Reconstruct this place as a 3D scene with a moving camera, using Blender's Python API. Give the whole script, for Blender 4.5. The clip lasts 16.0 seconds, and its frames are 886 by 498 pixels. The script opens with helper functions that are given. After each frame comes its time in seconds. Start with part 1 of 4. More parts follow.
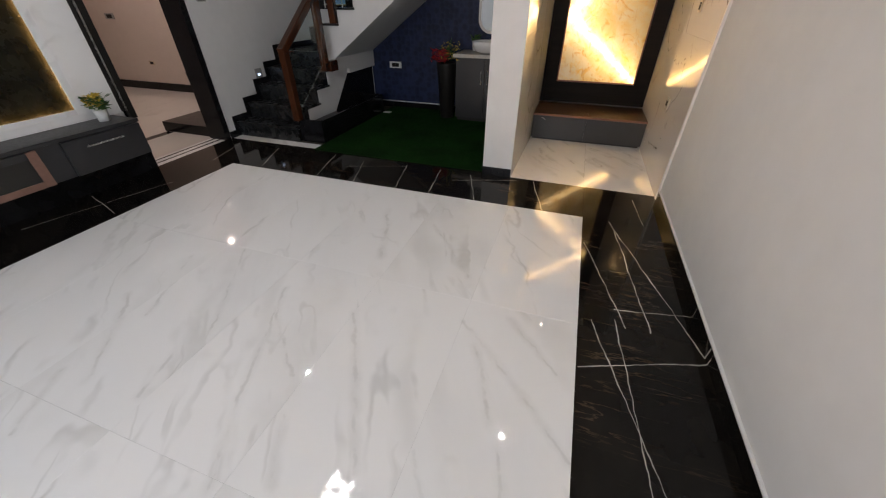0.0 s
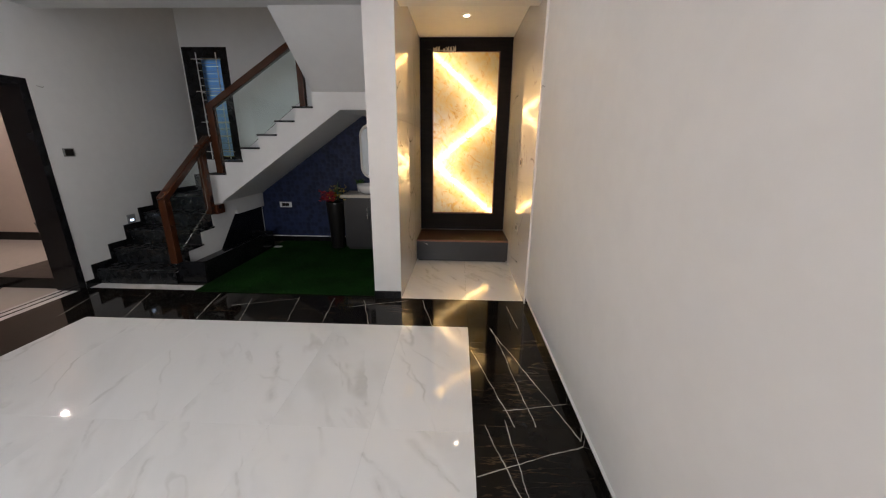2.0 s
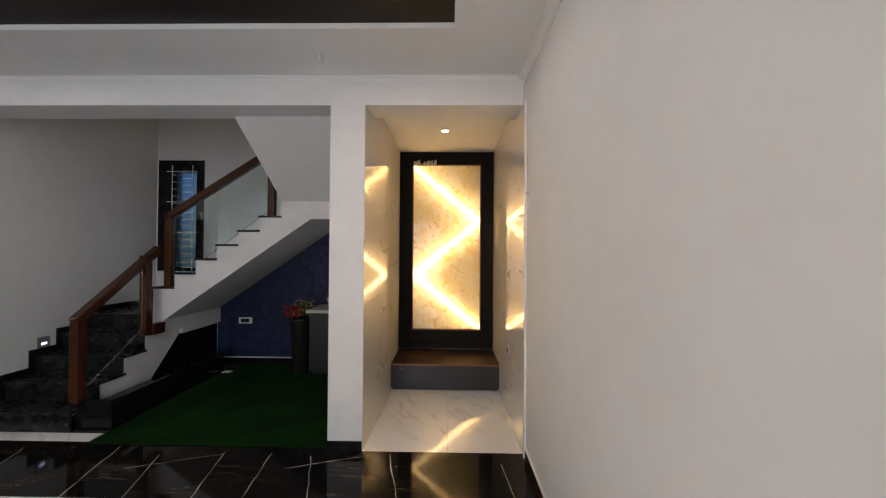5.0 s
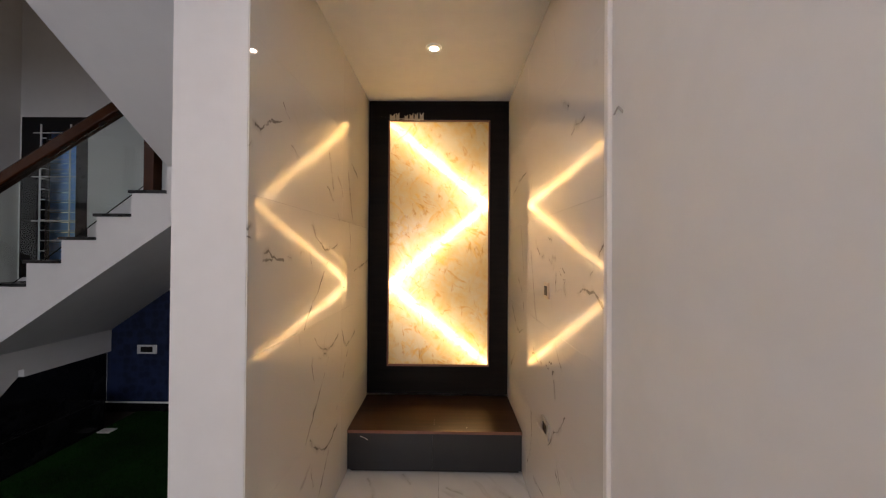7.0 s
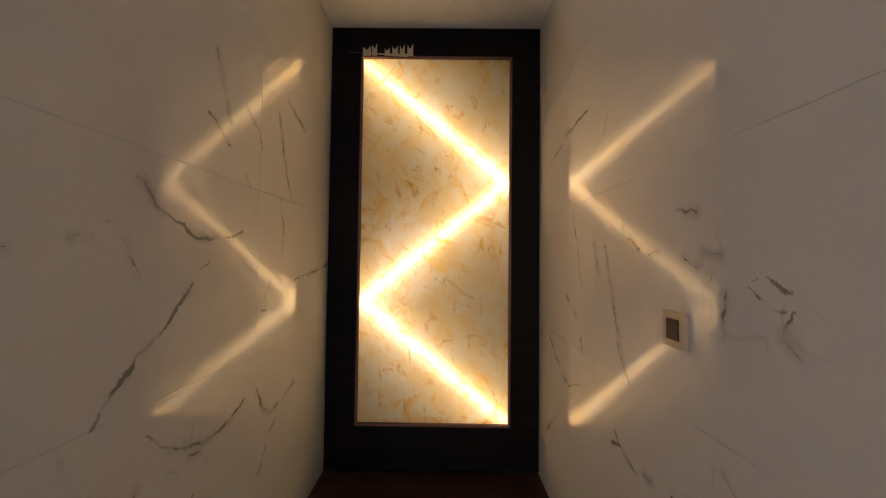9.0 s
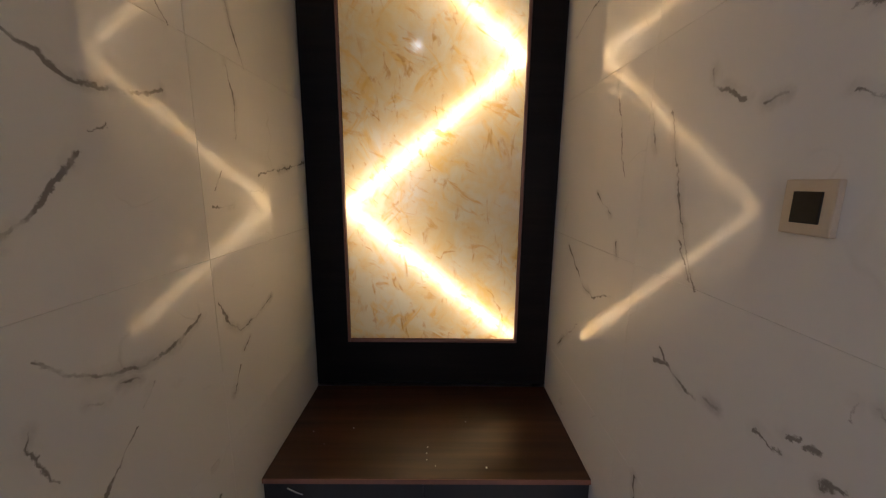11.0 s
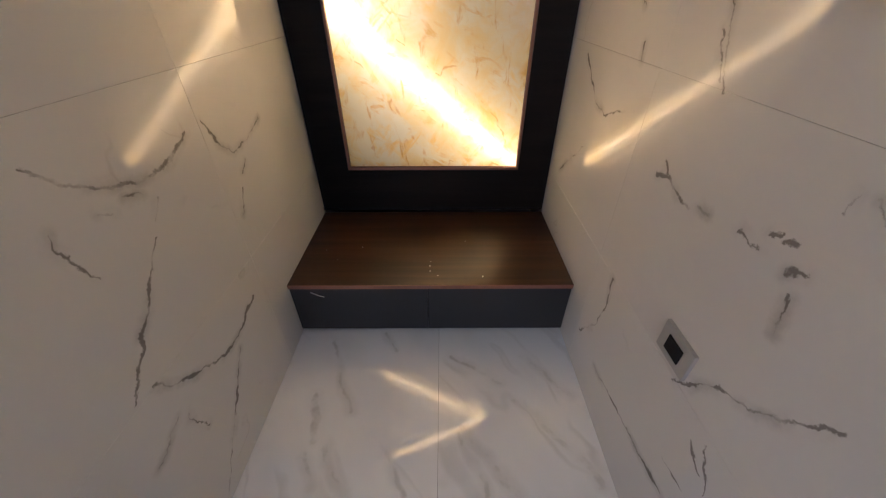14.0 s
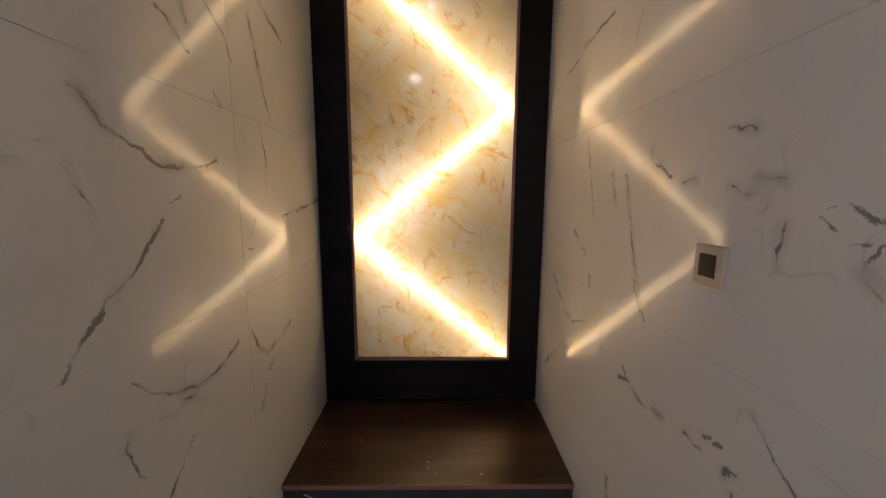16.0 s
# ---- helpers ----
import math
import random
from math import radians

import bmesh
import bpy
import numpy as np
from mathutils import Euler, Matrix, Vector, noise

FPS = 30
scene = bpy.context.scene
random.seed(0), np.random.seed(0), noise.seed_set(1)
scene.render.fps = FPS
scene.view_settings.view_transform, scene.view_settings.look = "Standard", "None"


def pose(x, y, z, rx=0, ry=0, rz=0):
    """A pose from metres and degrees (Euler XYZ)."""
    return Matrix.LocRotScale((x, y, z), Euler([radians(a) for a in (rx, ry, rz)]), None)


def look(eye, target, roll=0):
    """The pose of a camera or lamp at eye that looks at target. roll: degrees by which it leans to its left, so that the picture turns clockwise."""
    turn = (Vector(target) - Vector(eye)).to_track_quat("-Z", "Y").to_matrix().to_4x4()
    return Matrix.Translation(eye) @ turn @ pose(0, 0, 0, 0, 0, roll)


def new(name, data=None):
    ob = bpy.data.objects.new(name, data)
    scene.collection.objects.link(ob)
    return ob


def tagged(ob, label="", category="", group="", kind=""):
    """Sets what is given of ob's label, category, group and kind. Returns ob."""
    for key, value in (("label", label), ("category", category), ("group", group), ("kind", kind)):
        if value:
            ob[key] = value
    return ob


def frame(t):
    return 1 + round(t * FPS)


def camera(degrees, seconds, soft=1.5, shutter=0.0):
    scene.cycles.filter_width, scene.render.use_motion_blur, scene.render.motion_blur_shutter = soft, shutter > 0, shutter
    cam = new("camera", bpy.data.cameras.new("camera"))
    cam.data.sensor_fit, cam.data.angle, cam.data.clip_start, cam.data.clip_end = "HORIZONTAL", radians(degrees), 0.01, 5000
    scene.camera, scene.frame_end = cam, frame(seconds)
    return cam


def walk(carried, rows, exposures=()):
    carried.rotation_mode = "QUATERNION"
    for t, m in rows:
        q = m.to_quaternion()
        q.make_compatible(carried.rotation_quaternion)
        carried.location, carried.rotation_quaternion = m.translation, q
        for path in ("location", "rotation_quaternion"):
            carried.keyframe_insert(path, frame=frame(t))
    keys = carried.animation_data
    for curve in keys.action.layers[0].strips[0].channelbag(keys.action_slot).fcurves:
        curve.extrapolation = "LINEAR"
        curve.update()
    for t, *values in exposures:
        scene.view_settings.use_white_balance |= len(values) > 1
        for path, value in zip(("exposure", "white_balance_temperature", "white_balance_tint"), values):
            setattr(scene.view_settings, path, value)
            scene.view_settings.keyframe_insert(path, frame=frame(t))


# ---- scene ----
cam = camera(102.4, 16.0, soft=1.15)
PATH = [
    (0, (0.229, 0.082, 1.413), (-0.305, 1.629, 0.263), -0.1),
    (0.5, (0.298, 0.073, 1.428), (0.011, 1.68, 0.272), 0.2),
    (1, (0.32, 0.065, 1.446), (0.235, 1.695, 0.291), 0.6),
    (1.5, (0.34, -0.015, 1.515), (0.268, 1.771, 0.619), 0.6),
    (2, (0.358, -0.075, 1.548), (0.283, 1.843, 0.984), 0.5),
    (2.5, (0.379, -0.146, 1.559), (0.305, 1.835, 1.289), 0.5),
    (3, (0.403, -0.175, 1.556), (0.33, 1.822, 1.481), 0.5),
    (3.5, (0.436, -0.169, 1.559), (0.367, 1.83, 1.577), 0.5),
    (3.7, (0.45, -0.138, 1.569), (0.384, 1.861, 1.591), 0.5),
    (6, (0.495, 1.294, 1.565), (0.476, 3.294, 1.589), 0.3),
    (6.5, (0.527, 1.695, 1.567), (0.505, 3.695, 1.587), 0.4),
    (7, (0.517, 2.063, 1.567), (0.493, 4.063, 1.583), 0.4),
    (7.5, (0.509, 2.394, 1.547), (0.478, 4.393, 1.593), 0.4),
    (8, (0.527, 2.692, 1.532), (0.498, 4.69, 1.604), 0.5),
    (10.5, (0.472, 3.405, 1.45), (0.477, 5.404, 1.373), 0.6),
    (11, (0.481, 3.426, 1.396), (0.493, 5.392, 1.033), 0.5),
    (11.5, (0.484, 3.448, 1.358), (0.507, 5.345, 0.726), 0.4),
    (12, (0.487, 3.443, 1.331), (0.51, 5.265, 0.505), 0.3),
    (12.5, (0.483, 3.437, 1.302), (0.507, 5.168, 0.3), 0.5),
    (13, (0.488, 3.44, 1.279), (0.495, 5.098, 0.16), 0.1),
    (13.5, (0.485, 3.445, 1.289), (0.49, 5.067, 0.119), 0.0),
    (14, (0.491, 3.435, 1.33), (0.49, 5.053, 0.154), -0.2),
    (14.5, (0.483, 3.399, 1.383), (0.489, 5.047, 0.251), 0.2),
    (15, (0.482, 3.349, 1.444), (0.496, 5.15, 0.576), 0.1),
    (15.5, (0.478, 3.298, 1.486), (0.501, 5.214, 0.912), 0.1),
    (16, (0.474, 3.239, 1.504), (0.499, 5.218, 1.217), 0.3),
]
# the clip's camera dims its picture and cools its white as the lit panel fills the view
EXPOSURES = [(0, 0.02, 6650, 15), (3.5, -0.03, 6600, 14), (6, -0.12, 6600, 17), (7, -0.22, 6500, 20), (7.5, -0.35, 6550, 20), (8, -0.66, 6450, 21), (10.5, -1.11, 5400, 18), (11, -0.98, 5350, 18),
             (12.5, -0.42, 5300, 18), (13.5, -0.28, 5300, 18), (14.5, -0.27, 5300, 18), (15, -0.33, 5350, 18), (15.5, -0.58, 5350, 18), (16, -0.78, 5350, 18)]
walk(cam, [(t, look(eye, target, roll)) for t, eye, target, roll in PATH], EXPOSURES)

# ---- light ----
world = bpy.data.worlds.new("world")
scene.world = world
world.use_nodes = True
wn = world.node_tree
sky = wn.nodes.new("ShaderNodeTexSky")
sky.sky_type, sky.sun_disc = "NISHITA", False
sky.sun_elevation, sky.sun_rotation = radians(6), radians(200)
wn.links.new(sky.outputs[0], wn.nodes["Background"].inputs[0])
wn.nodes["Background"].inputs[1].default_value = 0.13


def lamp(name, m, size, power, colour, size_y=None, spread=180):
    d = bpy.data.lights.new(name, "AREA")
    d.shape, d.size, d.size_y = "RECTANGLE", size, size_y or size
    d.energy, d.color, d.spread = power, colour, radians(spread)
    ob = new(name, d)
    ob.matrix_world = m
    return ob


# area lamp for daylight behind the walk, in an assumed window out of view
lamp("window_daylight", look((-0.9, -3.15, 1.55), (-0.9, 0, 1.5)), 2.1, 72, (0.80, 0.89, 1.0), 2.3)
# warm fill lamp added out of view to lift and tint the stairwell walls
lamp("stairwell_fill", look((-2.4, 4.6, 4.5), (-2.4, 4.6, 0)), 1.6, 1.3, (1.0, 0.68, 0.36), 1.2)
DOWNLIGHT, LED, STRIP_LED, NICHE_LED = 690.0, 108.0, 23.0, 23.0


# ---- materials ----
class Nodes:
    def __init__(self, name, rough=0.5, metal=0.0, colour=(0.5, 0.5, 0.5), spec=0.5, coat=0.0):
        self.m = bpy.data.materials.new(name)
        self.m.use_nodes = True
        self.t = self.m.node_tree
        self.b = self.t.nodes["Principled BSDF"]
        self.b.inputs["Roughness"].default_value = rough
        self.b.inputs["Metallic"].default_value = metal
        self.b.inputs["Base Color"].default_value = (*colour, 1)
        self.b.inputs["Specular IOR Level"].default_value = spec
        self.b.inputs["Coat Weight"].default_value = coat
        self.geo = self.t.nodes.new("ShaderNodeNewGeometry")
        self.pos = self.geo.outputs["Position"]

    def link(self, a, b):
        self.t.links.new(a, b)

    def put(self, sock, v):
        if hasattr(v, "is_output"):
            self.link(v, sock)
        else:
            sock.default_value = v

    def math(self, op, a, b=0.0, c=0.0, clamp=False):
        n = self.t.nodes.new("ShaderNodeMath")
        n.operation, n.use_clamp = op, clamp
        for s, v in zip(n.inputs, (a, b, c)):
            self.put(s, v)
        return n.outputs[0]

    def vec(self, op, a, b=(0, 0, 0), scale=None):
        n = self.t.nodes.new("ShaderNodeVectorMath")
        n.operation = op
        self.put(n.inputs[0], a)
        if op != "SCALE" and op != "LENGTH":
            self.put(n.inputs[1], b)
        if scale is not None:
            self.put(n.inputs["Scale"], scale)
        return n.outputs["Value"] if op in ("LENGTH", "DOT_PRODUCT") else n.outputs[0]

    def noise(self, scale, detail=4.0, rough=0.55, vector=None, distort=0.0, colour=False):
        n = self.t.nodes.new("ShaderNodeTexNoise")
        self.put(n.inputs["Vector"], self.pos if vector is None else vector)
        n.inputs["Scale"].default_value, n.inputs["Detail"].default_value = scale, detail
        n.inputs["Roughness"].default_value, n.inputs["Distortion"].default_value = rough, distort
        return n.outputs["Color"] if colour else n.outputs["Fac"]

    def voronoi(self, scale, vector=None, feature="F1", out="Distance", rand=1.0):
        n = self.t.nodes.new("ShaderNodeTexVoronoi")
        n.feature = feature
        self.put(n.inputs["Vector"], self.pos if vector is None else vector)
        n.inputs["Scale"].default_value, n.inputs["Randomness"].default_value = scale, rand
        return n.outputs[out]

    def span(self, v, a, b, lo=0.0, hi=1.0, smooth=True):
        n = self.t.nodes.new("ShaderNodeMapRange")
        n.interpolation_type = "SMOOTHSTEP" if smooth else "LINEAR"
        self.put(n.inputs[0], v)
        for i, x in enumerate((a, b, lo, hi)):
            n.inputs[i + 1].default_value = x
        return n.outputs[0]

    def mix(self, f, a, b):
        n = self.t.nodes.new("ShaderNodeMix")
        n.data_type = "RGBA"
        self.put(n.inputs["Factor"], f)
        for s, v in ((n.inputs[6], a), (n.inputs[7], b)):
            self.put(s, v if hasattr(v, "is_output") else (*v, 1))
        return n.outputs[2]

    def mapped(self, rot=(0, 0, 0), scale=(1, 1, 1), loc=(0, 0, 0), vector=None):
        n = self.t.nodes.new("ShaderNodeMapping")
        self.put(n.inputs["Vector"], self.pos if vector is None else vector)
        n.inputs["Rotation"].default_value = [radians(a) for a in rot]
        n.inputs["Scale"].default_value, n.inputs["Location"].default_value = scale, loc
        return n.outputs[0]

    def random(self):
        return self.t.nodes.new("ShaderNodeObjectInfo").outputs["Random"]

    def apart(self, amount=40.0):
        """The place, moved by a random step for each piece."""
        n = self.t.nodes.new("ShaderNodeCombineXYZ")
        r = self.math("MULTIPLY", self.random(), amount)
        for s in n.inputs:
            self.link(r, s)
        return self.vec("ADD", self.pos, n.outputs[0])

    def segment(self, p, a, b):
        """How far p lies from the line from a to b."""
        a, b = Vector(a), Vector(b)
        ba = b - a
        pa = self.vec("SUBTRACT", p, tuple(a))
        h = self.math("ADD", self.vec("DOT_PRODUCT", pa, tuple(ba / ba.length_squared)), 0.0, clamp=True)
        n = self.t.nodes.new("ShaderNodeVectorMath")
        n.operation = "SCALE"
        n.inputs[0].default_value = tuple(ba)
        self.link(h, n.inputs["Scale"])
        return self.vec("LENGTH", self.vec("SUBTRACT", pa, n.outputs[0]))

    def nearest(self, p, segs, flat):
        """How far p lies from the nearest line in the plane across the axis flat."""
        d, i = None, "xyz".index(flat)
        for a, b, swell in segs:
            a, b = list(a), list(b)
            a.insert(i, 0.0)
            b.insert(i, 0.0)
            e = self.segment(p, a, b)
            if swell:
                e = self.math("SUBTRACT", e, swell)
            d = e if d is None else self.math("MINIMUM", d, e)
        return d

    def colour(self, v):
        self.put(self.b.inputs["Base Color"], v)

    def rough(self, v):
        self.put(self.b.inputs["Roughness"], v)

    def bump(self, h, strength=0.2, dist=0.01):
        n = self.t.nodes.new("ShaderNodeBump")
        n.inputs["Strength"].default_value, n.inputs["Distance"].default_value = strength, dist
        self.put(n.inputs["Height"], h)
        self.link(n.outputs[0], self.b.inputs["Normal"])


def plain(name, colour, rough=0.5, metal=0.0, vary=0.12, grain=60.0, relief=0.05, spec=0.5):
    """A plain surface with slight mottling at two scales."""
    n = Nodes(name, rough, metal, colour, spec)
    big, fine = n.noise(2.2, 3), n.noise(grain, 3)
    f = n.math("ADD", n.math("MULTIPLY", big, 0.6), n.math("MULTIPLY", fine, 0.4))
    lo, hi = [c * (1 - vary) for c in colour], [min(1, c * (1 + vary)) for c in colour]
    n.colour(n.mix(n.span(f, 0.3, 0.7), lo, hi))
    n.rough(n.span(fine, 0.2, 0.8, max(0.02, rough - 0.06), min(1, rough + 0.06)))
    if relief:
        n.bump(fine, relief, 0.004)
    return n.m


def wall_paint(name, colour):
    n = Nodes(name, 0.62, 0, colour, 0.3)
    big, mid, fine = n.noise(0.9, 4), n.noise(9, 4), n.noise(260, 2)
    f = n.math("ADD", n.math("MULTIPLY", big, 0.6), n.math("MULTIPLY", mid, 0.4))
    n.colour(n.mix(n.span(f, 0.3, 0.7), [c * 0.955 for c in colour], [min(1, c * 1.02) for c in colour]))
    n.bump(n.math("ADD", n.math("MULTIPLY", mid, 0.7), n.math("MULTIPLY", fine, 0.3)), 0.10, 0.004)
    return n.m


def white_marble(name, base=(0.84, 0.84, 0.83), streaks=(), amount=0.5, spec=0.62):
    """Polished white floor tile with long soft grey streaks that run aslant."""
    n = Nodes(name, 0.05, 0, base, spec)
    p = n.apart(3.0)
    bend = n.vec("SCALE", n.noise(1.3, 4, 0.55, vector=p, colour=True), scale=0.42)
    f = None
    for turn, scale, width, part_of, lo, hi, shift in ((-30, 1.1, 0.016, 0.36, 0.47, 0.64, 0), (-22, 0.9, 0.012, 0.40, 0.49, 0.64, 7), (-38, 1.7, 0.02, 0.24, 0.47, 0.64, 13), (-27, 0.8, 0.07, 0.17, 0.42, 0.66, 19)):
        wob = n.vec("ADD", n.vec("ADD", n.mapped((0, 0, 0), (1.7, 0.2, 1), vector=n.mapped((0, 0, turn), vector=p)), bend), (shift, shift, 0))
        line = n.span(n.math("ABSOLUTE", n.math("SUBTRACT", n.noise(scale, 3, 0.45, wob, 0.1), 0.5)), 0.0, width, 1, 0)
        mask = n.span(n.noise(1.7, 3, vector=n.vec("ADD", p, (shift, 3, 0))), lo, hi)
        g = n.math("MULTIPLY", n.math("MULTIPLY", line, mask), part_of)
        f = g if f is None else n.math("MAXIMUM", f, g)
    if streaks:
        jag = n.vec("SCALE", n.vec("SUBTRACT", n.noise(5, 4, 0.6, colour=True), (0.5, 0.5, 0.5)), scale=0.09)
        d = n.nearest(n.vec("MULTIPLY", n.vec("ADD", n.pos, jag), (1, 1, 0)), polylines(streaks, 0.005), "z")
        soft = n.math("MULTIPLY", n.span(d, 0.0, 0.04, 1, 0), n.span(n.noise(4, 4), 0.36, 0.66, 0.1, 0.55))
        fine = n.math("MULTIPLY", n.span(d, 0.0, 0.015, 1, 0), n.span(n.noise(9, 4), 0.36, 0.62, 0.15, 1))
        f = n.math("MAXIMUM", f, n.math("MULTIPLY", n.math("MAXIMUM", soft, fine), amount))
    cloud = n.span(n.noise(1.0, 5, 0.6, wob), 0.45, 0.8)
    f = n.math("ADD", f, n.math("MULTIPLY", cloud, 0.15), clamp=True)
    tone = n.mix(n.noise(2.0, 3, vector=p), (0.40, 0.37, 0.30), (0.42, 0.44, 0.45))
    n.colour(n.mix(f, base, tone))
    n.rough(n.span(n.noise(7, 4), 0.3, 0.8, 0.022, 0.05))
    return n.m


def polylines(rows, swell=0.003):
    """Single lines out of rows of a weight and corners; heavier lines count as nearer."""
    return [(a, b, (row[0] - 1) * swell) for row in rows for a, b in zip(row[1:], row[2:])]


def niche_marble(name, base, rot, segs, rough):
    """Polished wall tile: off-white, a few dark ragged veins with soft grey halos."""
    n = Nodes(name, rough, 0, base, 0.5)
    wob = n.vec("SCALE", n.vec("SUBTRACT", n.noise(17, 6, 0.66, colour=True), (0.5, 0.5, 0.5)), scale=0.05)
    q = n.mapped(rot, (1, 1, 1), vector=n.apart(11))
    thin = n.noise(1.5, 4, 0.5, q, 0.2)
    line = n.span(n.math("ABSOLUTE", n.math("SUBTRACT", thin, 0.5)), 0.0, 0.005, 1, 0)
    mask = n.span(n.noise(2.6, 3, vector=q), 0.57, 0.68)
    cloud = n.span(n.noise(1.4, 5), 0.4, 0.75, 0, 0.10)
    c = n.mix(cloud, base, (0.5, 0.49, 0.47))
    c = n.mix(n.math("MULTIPLY", n.math("MULTIPLY", line, mask), 0.18), c, (0.22, 0.185, 0.15))
    if segs:
        p = n.vec("MULTIPLY", n.vec("ADD", n.pos, wob), (0, 1, 1))
        d = n.nearest(p, segs, "x")
        thick = n.span(n.noise(13, 4, 0.6), 0.44, 0.76, -0.0005, 0.0045)
        core = n.math("MULTIPLY", n.span(n.math("SUBTRACT", d, thick), 0.0, 0.0045, 1, 0), n.span(n.noise(13, 4), 0.34, 0.56, 0.15, 1))
        halo = n.math("MULTIPLY", n.span(d, 0.001, 0.026, 1, 0), n.span(n.noise(8, 4), 0.42, 0.7))
        c = n.mix(n.math("MULTIPLY", halo, 0.5), c, (0.31, 0.295, 0.275))
        c = n.mix(n.math("MULTIPLY", core, 0.74), c, (0.10, 0.086, 0.070))
    n.colour(c)
    n.rough(n.span(n.noise(5, 4), 0.3, 0.8, rough * 0.8, rough * 1.25))
    return n.m


def black_marble(name, segs):
    """Polished black tile with crisp pale veins and faint brown ones across."""
    n = Nodes(name, 0.05, 0, (0.012, 0.011, 0.010), 0.19)
    wob = n.vec("SCALE", n.vec("SUBTRACT", n.noise(5, 4, colour=True), (0.5, 0.5, 0.5)), scale=0.035)
    p = n.vec("MULTIPLY", n.vec("ADD", n.pos, wob), (1, 1, 0))
    d = n.nearest(p, [((a, b), (c, e), 0) for a, b, c, e in segs], "z")
    wide = n.span(n.noise(3, 3), 0.35, 0.7, 0.0004, 0.0027)
    core = n.span(n.math("SUBTRACT", d, wide), 0.0, 0.0022, 1, 0)
    q = n.mapped((0, 0, 12), (0.7, 5.0, 1))
    faint = n.span(n.math("ABSOLUTE", n.math("SUBTRACT", n.noise(1.3, 5, 0.6, q), 0.5)), 0, 0.010, 1, 0)
    mask = n.span(n.noise(2.2, 3), 0.45, 0.65)
    c = n.mix(n.span(n.noise(3, 5), 0.35, 0.75), (0.006, 0.0055, 0.005), (0.014, 0.0115, 0.009))
    c = n.mix(n.math("MULTIPLY", n.math("MULTIPLY", faint, mask), 0.55), c, (0.13, 0.085, 0.05))
    n.colour(n.mix(n.math("MULTIPLY", core, n.span(n.noise(8, 3), 0.3, 0.6, 0.35, 1)), c, (0.50, 0.48, 0.43)))
    n.rough(n.span(n.noise(6, 4), 0.3, 0.8, 0.05, 0.09))
    return n.m


def granite(name, colour=(0.008, 0.008, 0.009), rough=0.16, spec=0.28):
    n = Nodes(name, rough, 0, colour, spec)
    speck, big = n.voronoi(220, out="Distance"), n.noise(6, 5)
    c = n.mix(n.span(big, 0.35, 0.75), [x * 0.7 for x in colour], [x * 1.7 for x in colour])
    n.colour(n.mix(n.span(speck, 0.08, 0.2, 0.12, 0), c, (0.06, 0.063, 0.066)))
    n.rough(n.span(n.noise(14, 4), 0.3, 0.75, rough * 0.65, rough * 1.6))
    return n.m


def wood(name, dark, light, rot=(0, 0, 0), scale=(1, 14, 14), rough=0.35, size=2.2, spec=0.45, relief=0.06):
    """Grain along x, before the turn."""
    n = Nodes(name, rough, 0, light, spec)
    p = n.mapped(rot, scale)
    g, fine = n.noise(size, 4, 0.55, p, 0.15), n.noise(size * 9, 3, 0.6, p)
    f = n.math("ADD", n.math("MULTIPLY", g, 0.93), n.math("MULTIPLY", fine, 0.07))
    n.colour(n.mix(n.span(f, 0.25, 0.75), dark, light))
    if relief:
        n.rough(n.span(fine, 0.2, 0.8, rough - 0.06, rough + 0.1))
        n.bump(fine, relief, 0.002)
    return n.m


def clear_glass(name, tint=(0.9, 0.97, 0.95), rough=0.0):
    n = Nodes(name, rough, 0, tint, 0.5)
    n.b.inputs["Transmission Weight"].default_value = 1
    n.b.inputs["IOR"].default_value = 1.45
    return n.m


def glow(name, colour, strength):
    n = Nodes(name, 0.4, 0, (0.8, 0.8, 0.8))
    n.b.inputs["Emission Color"].default_value = (*colour, 1)
    n.b.inputs["Emission Strength"].default_value = strength
    return n.m


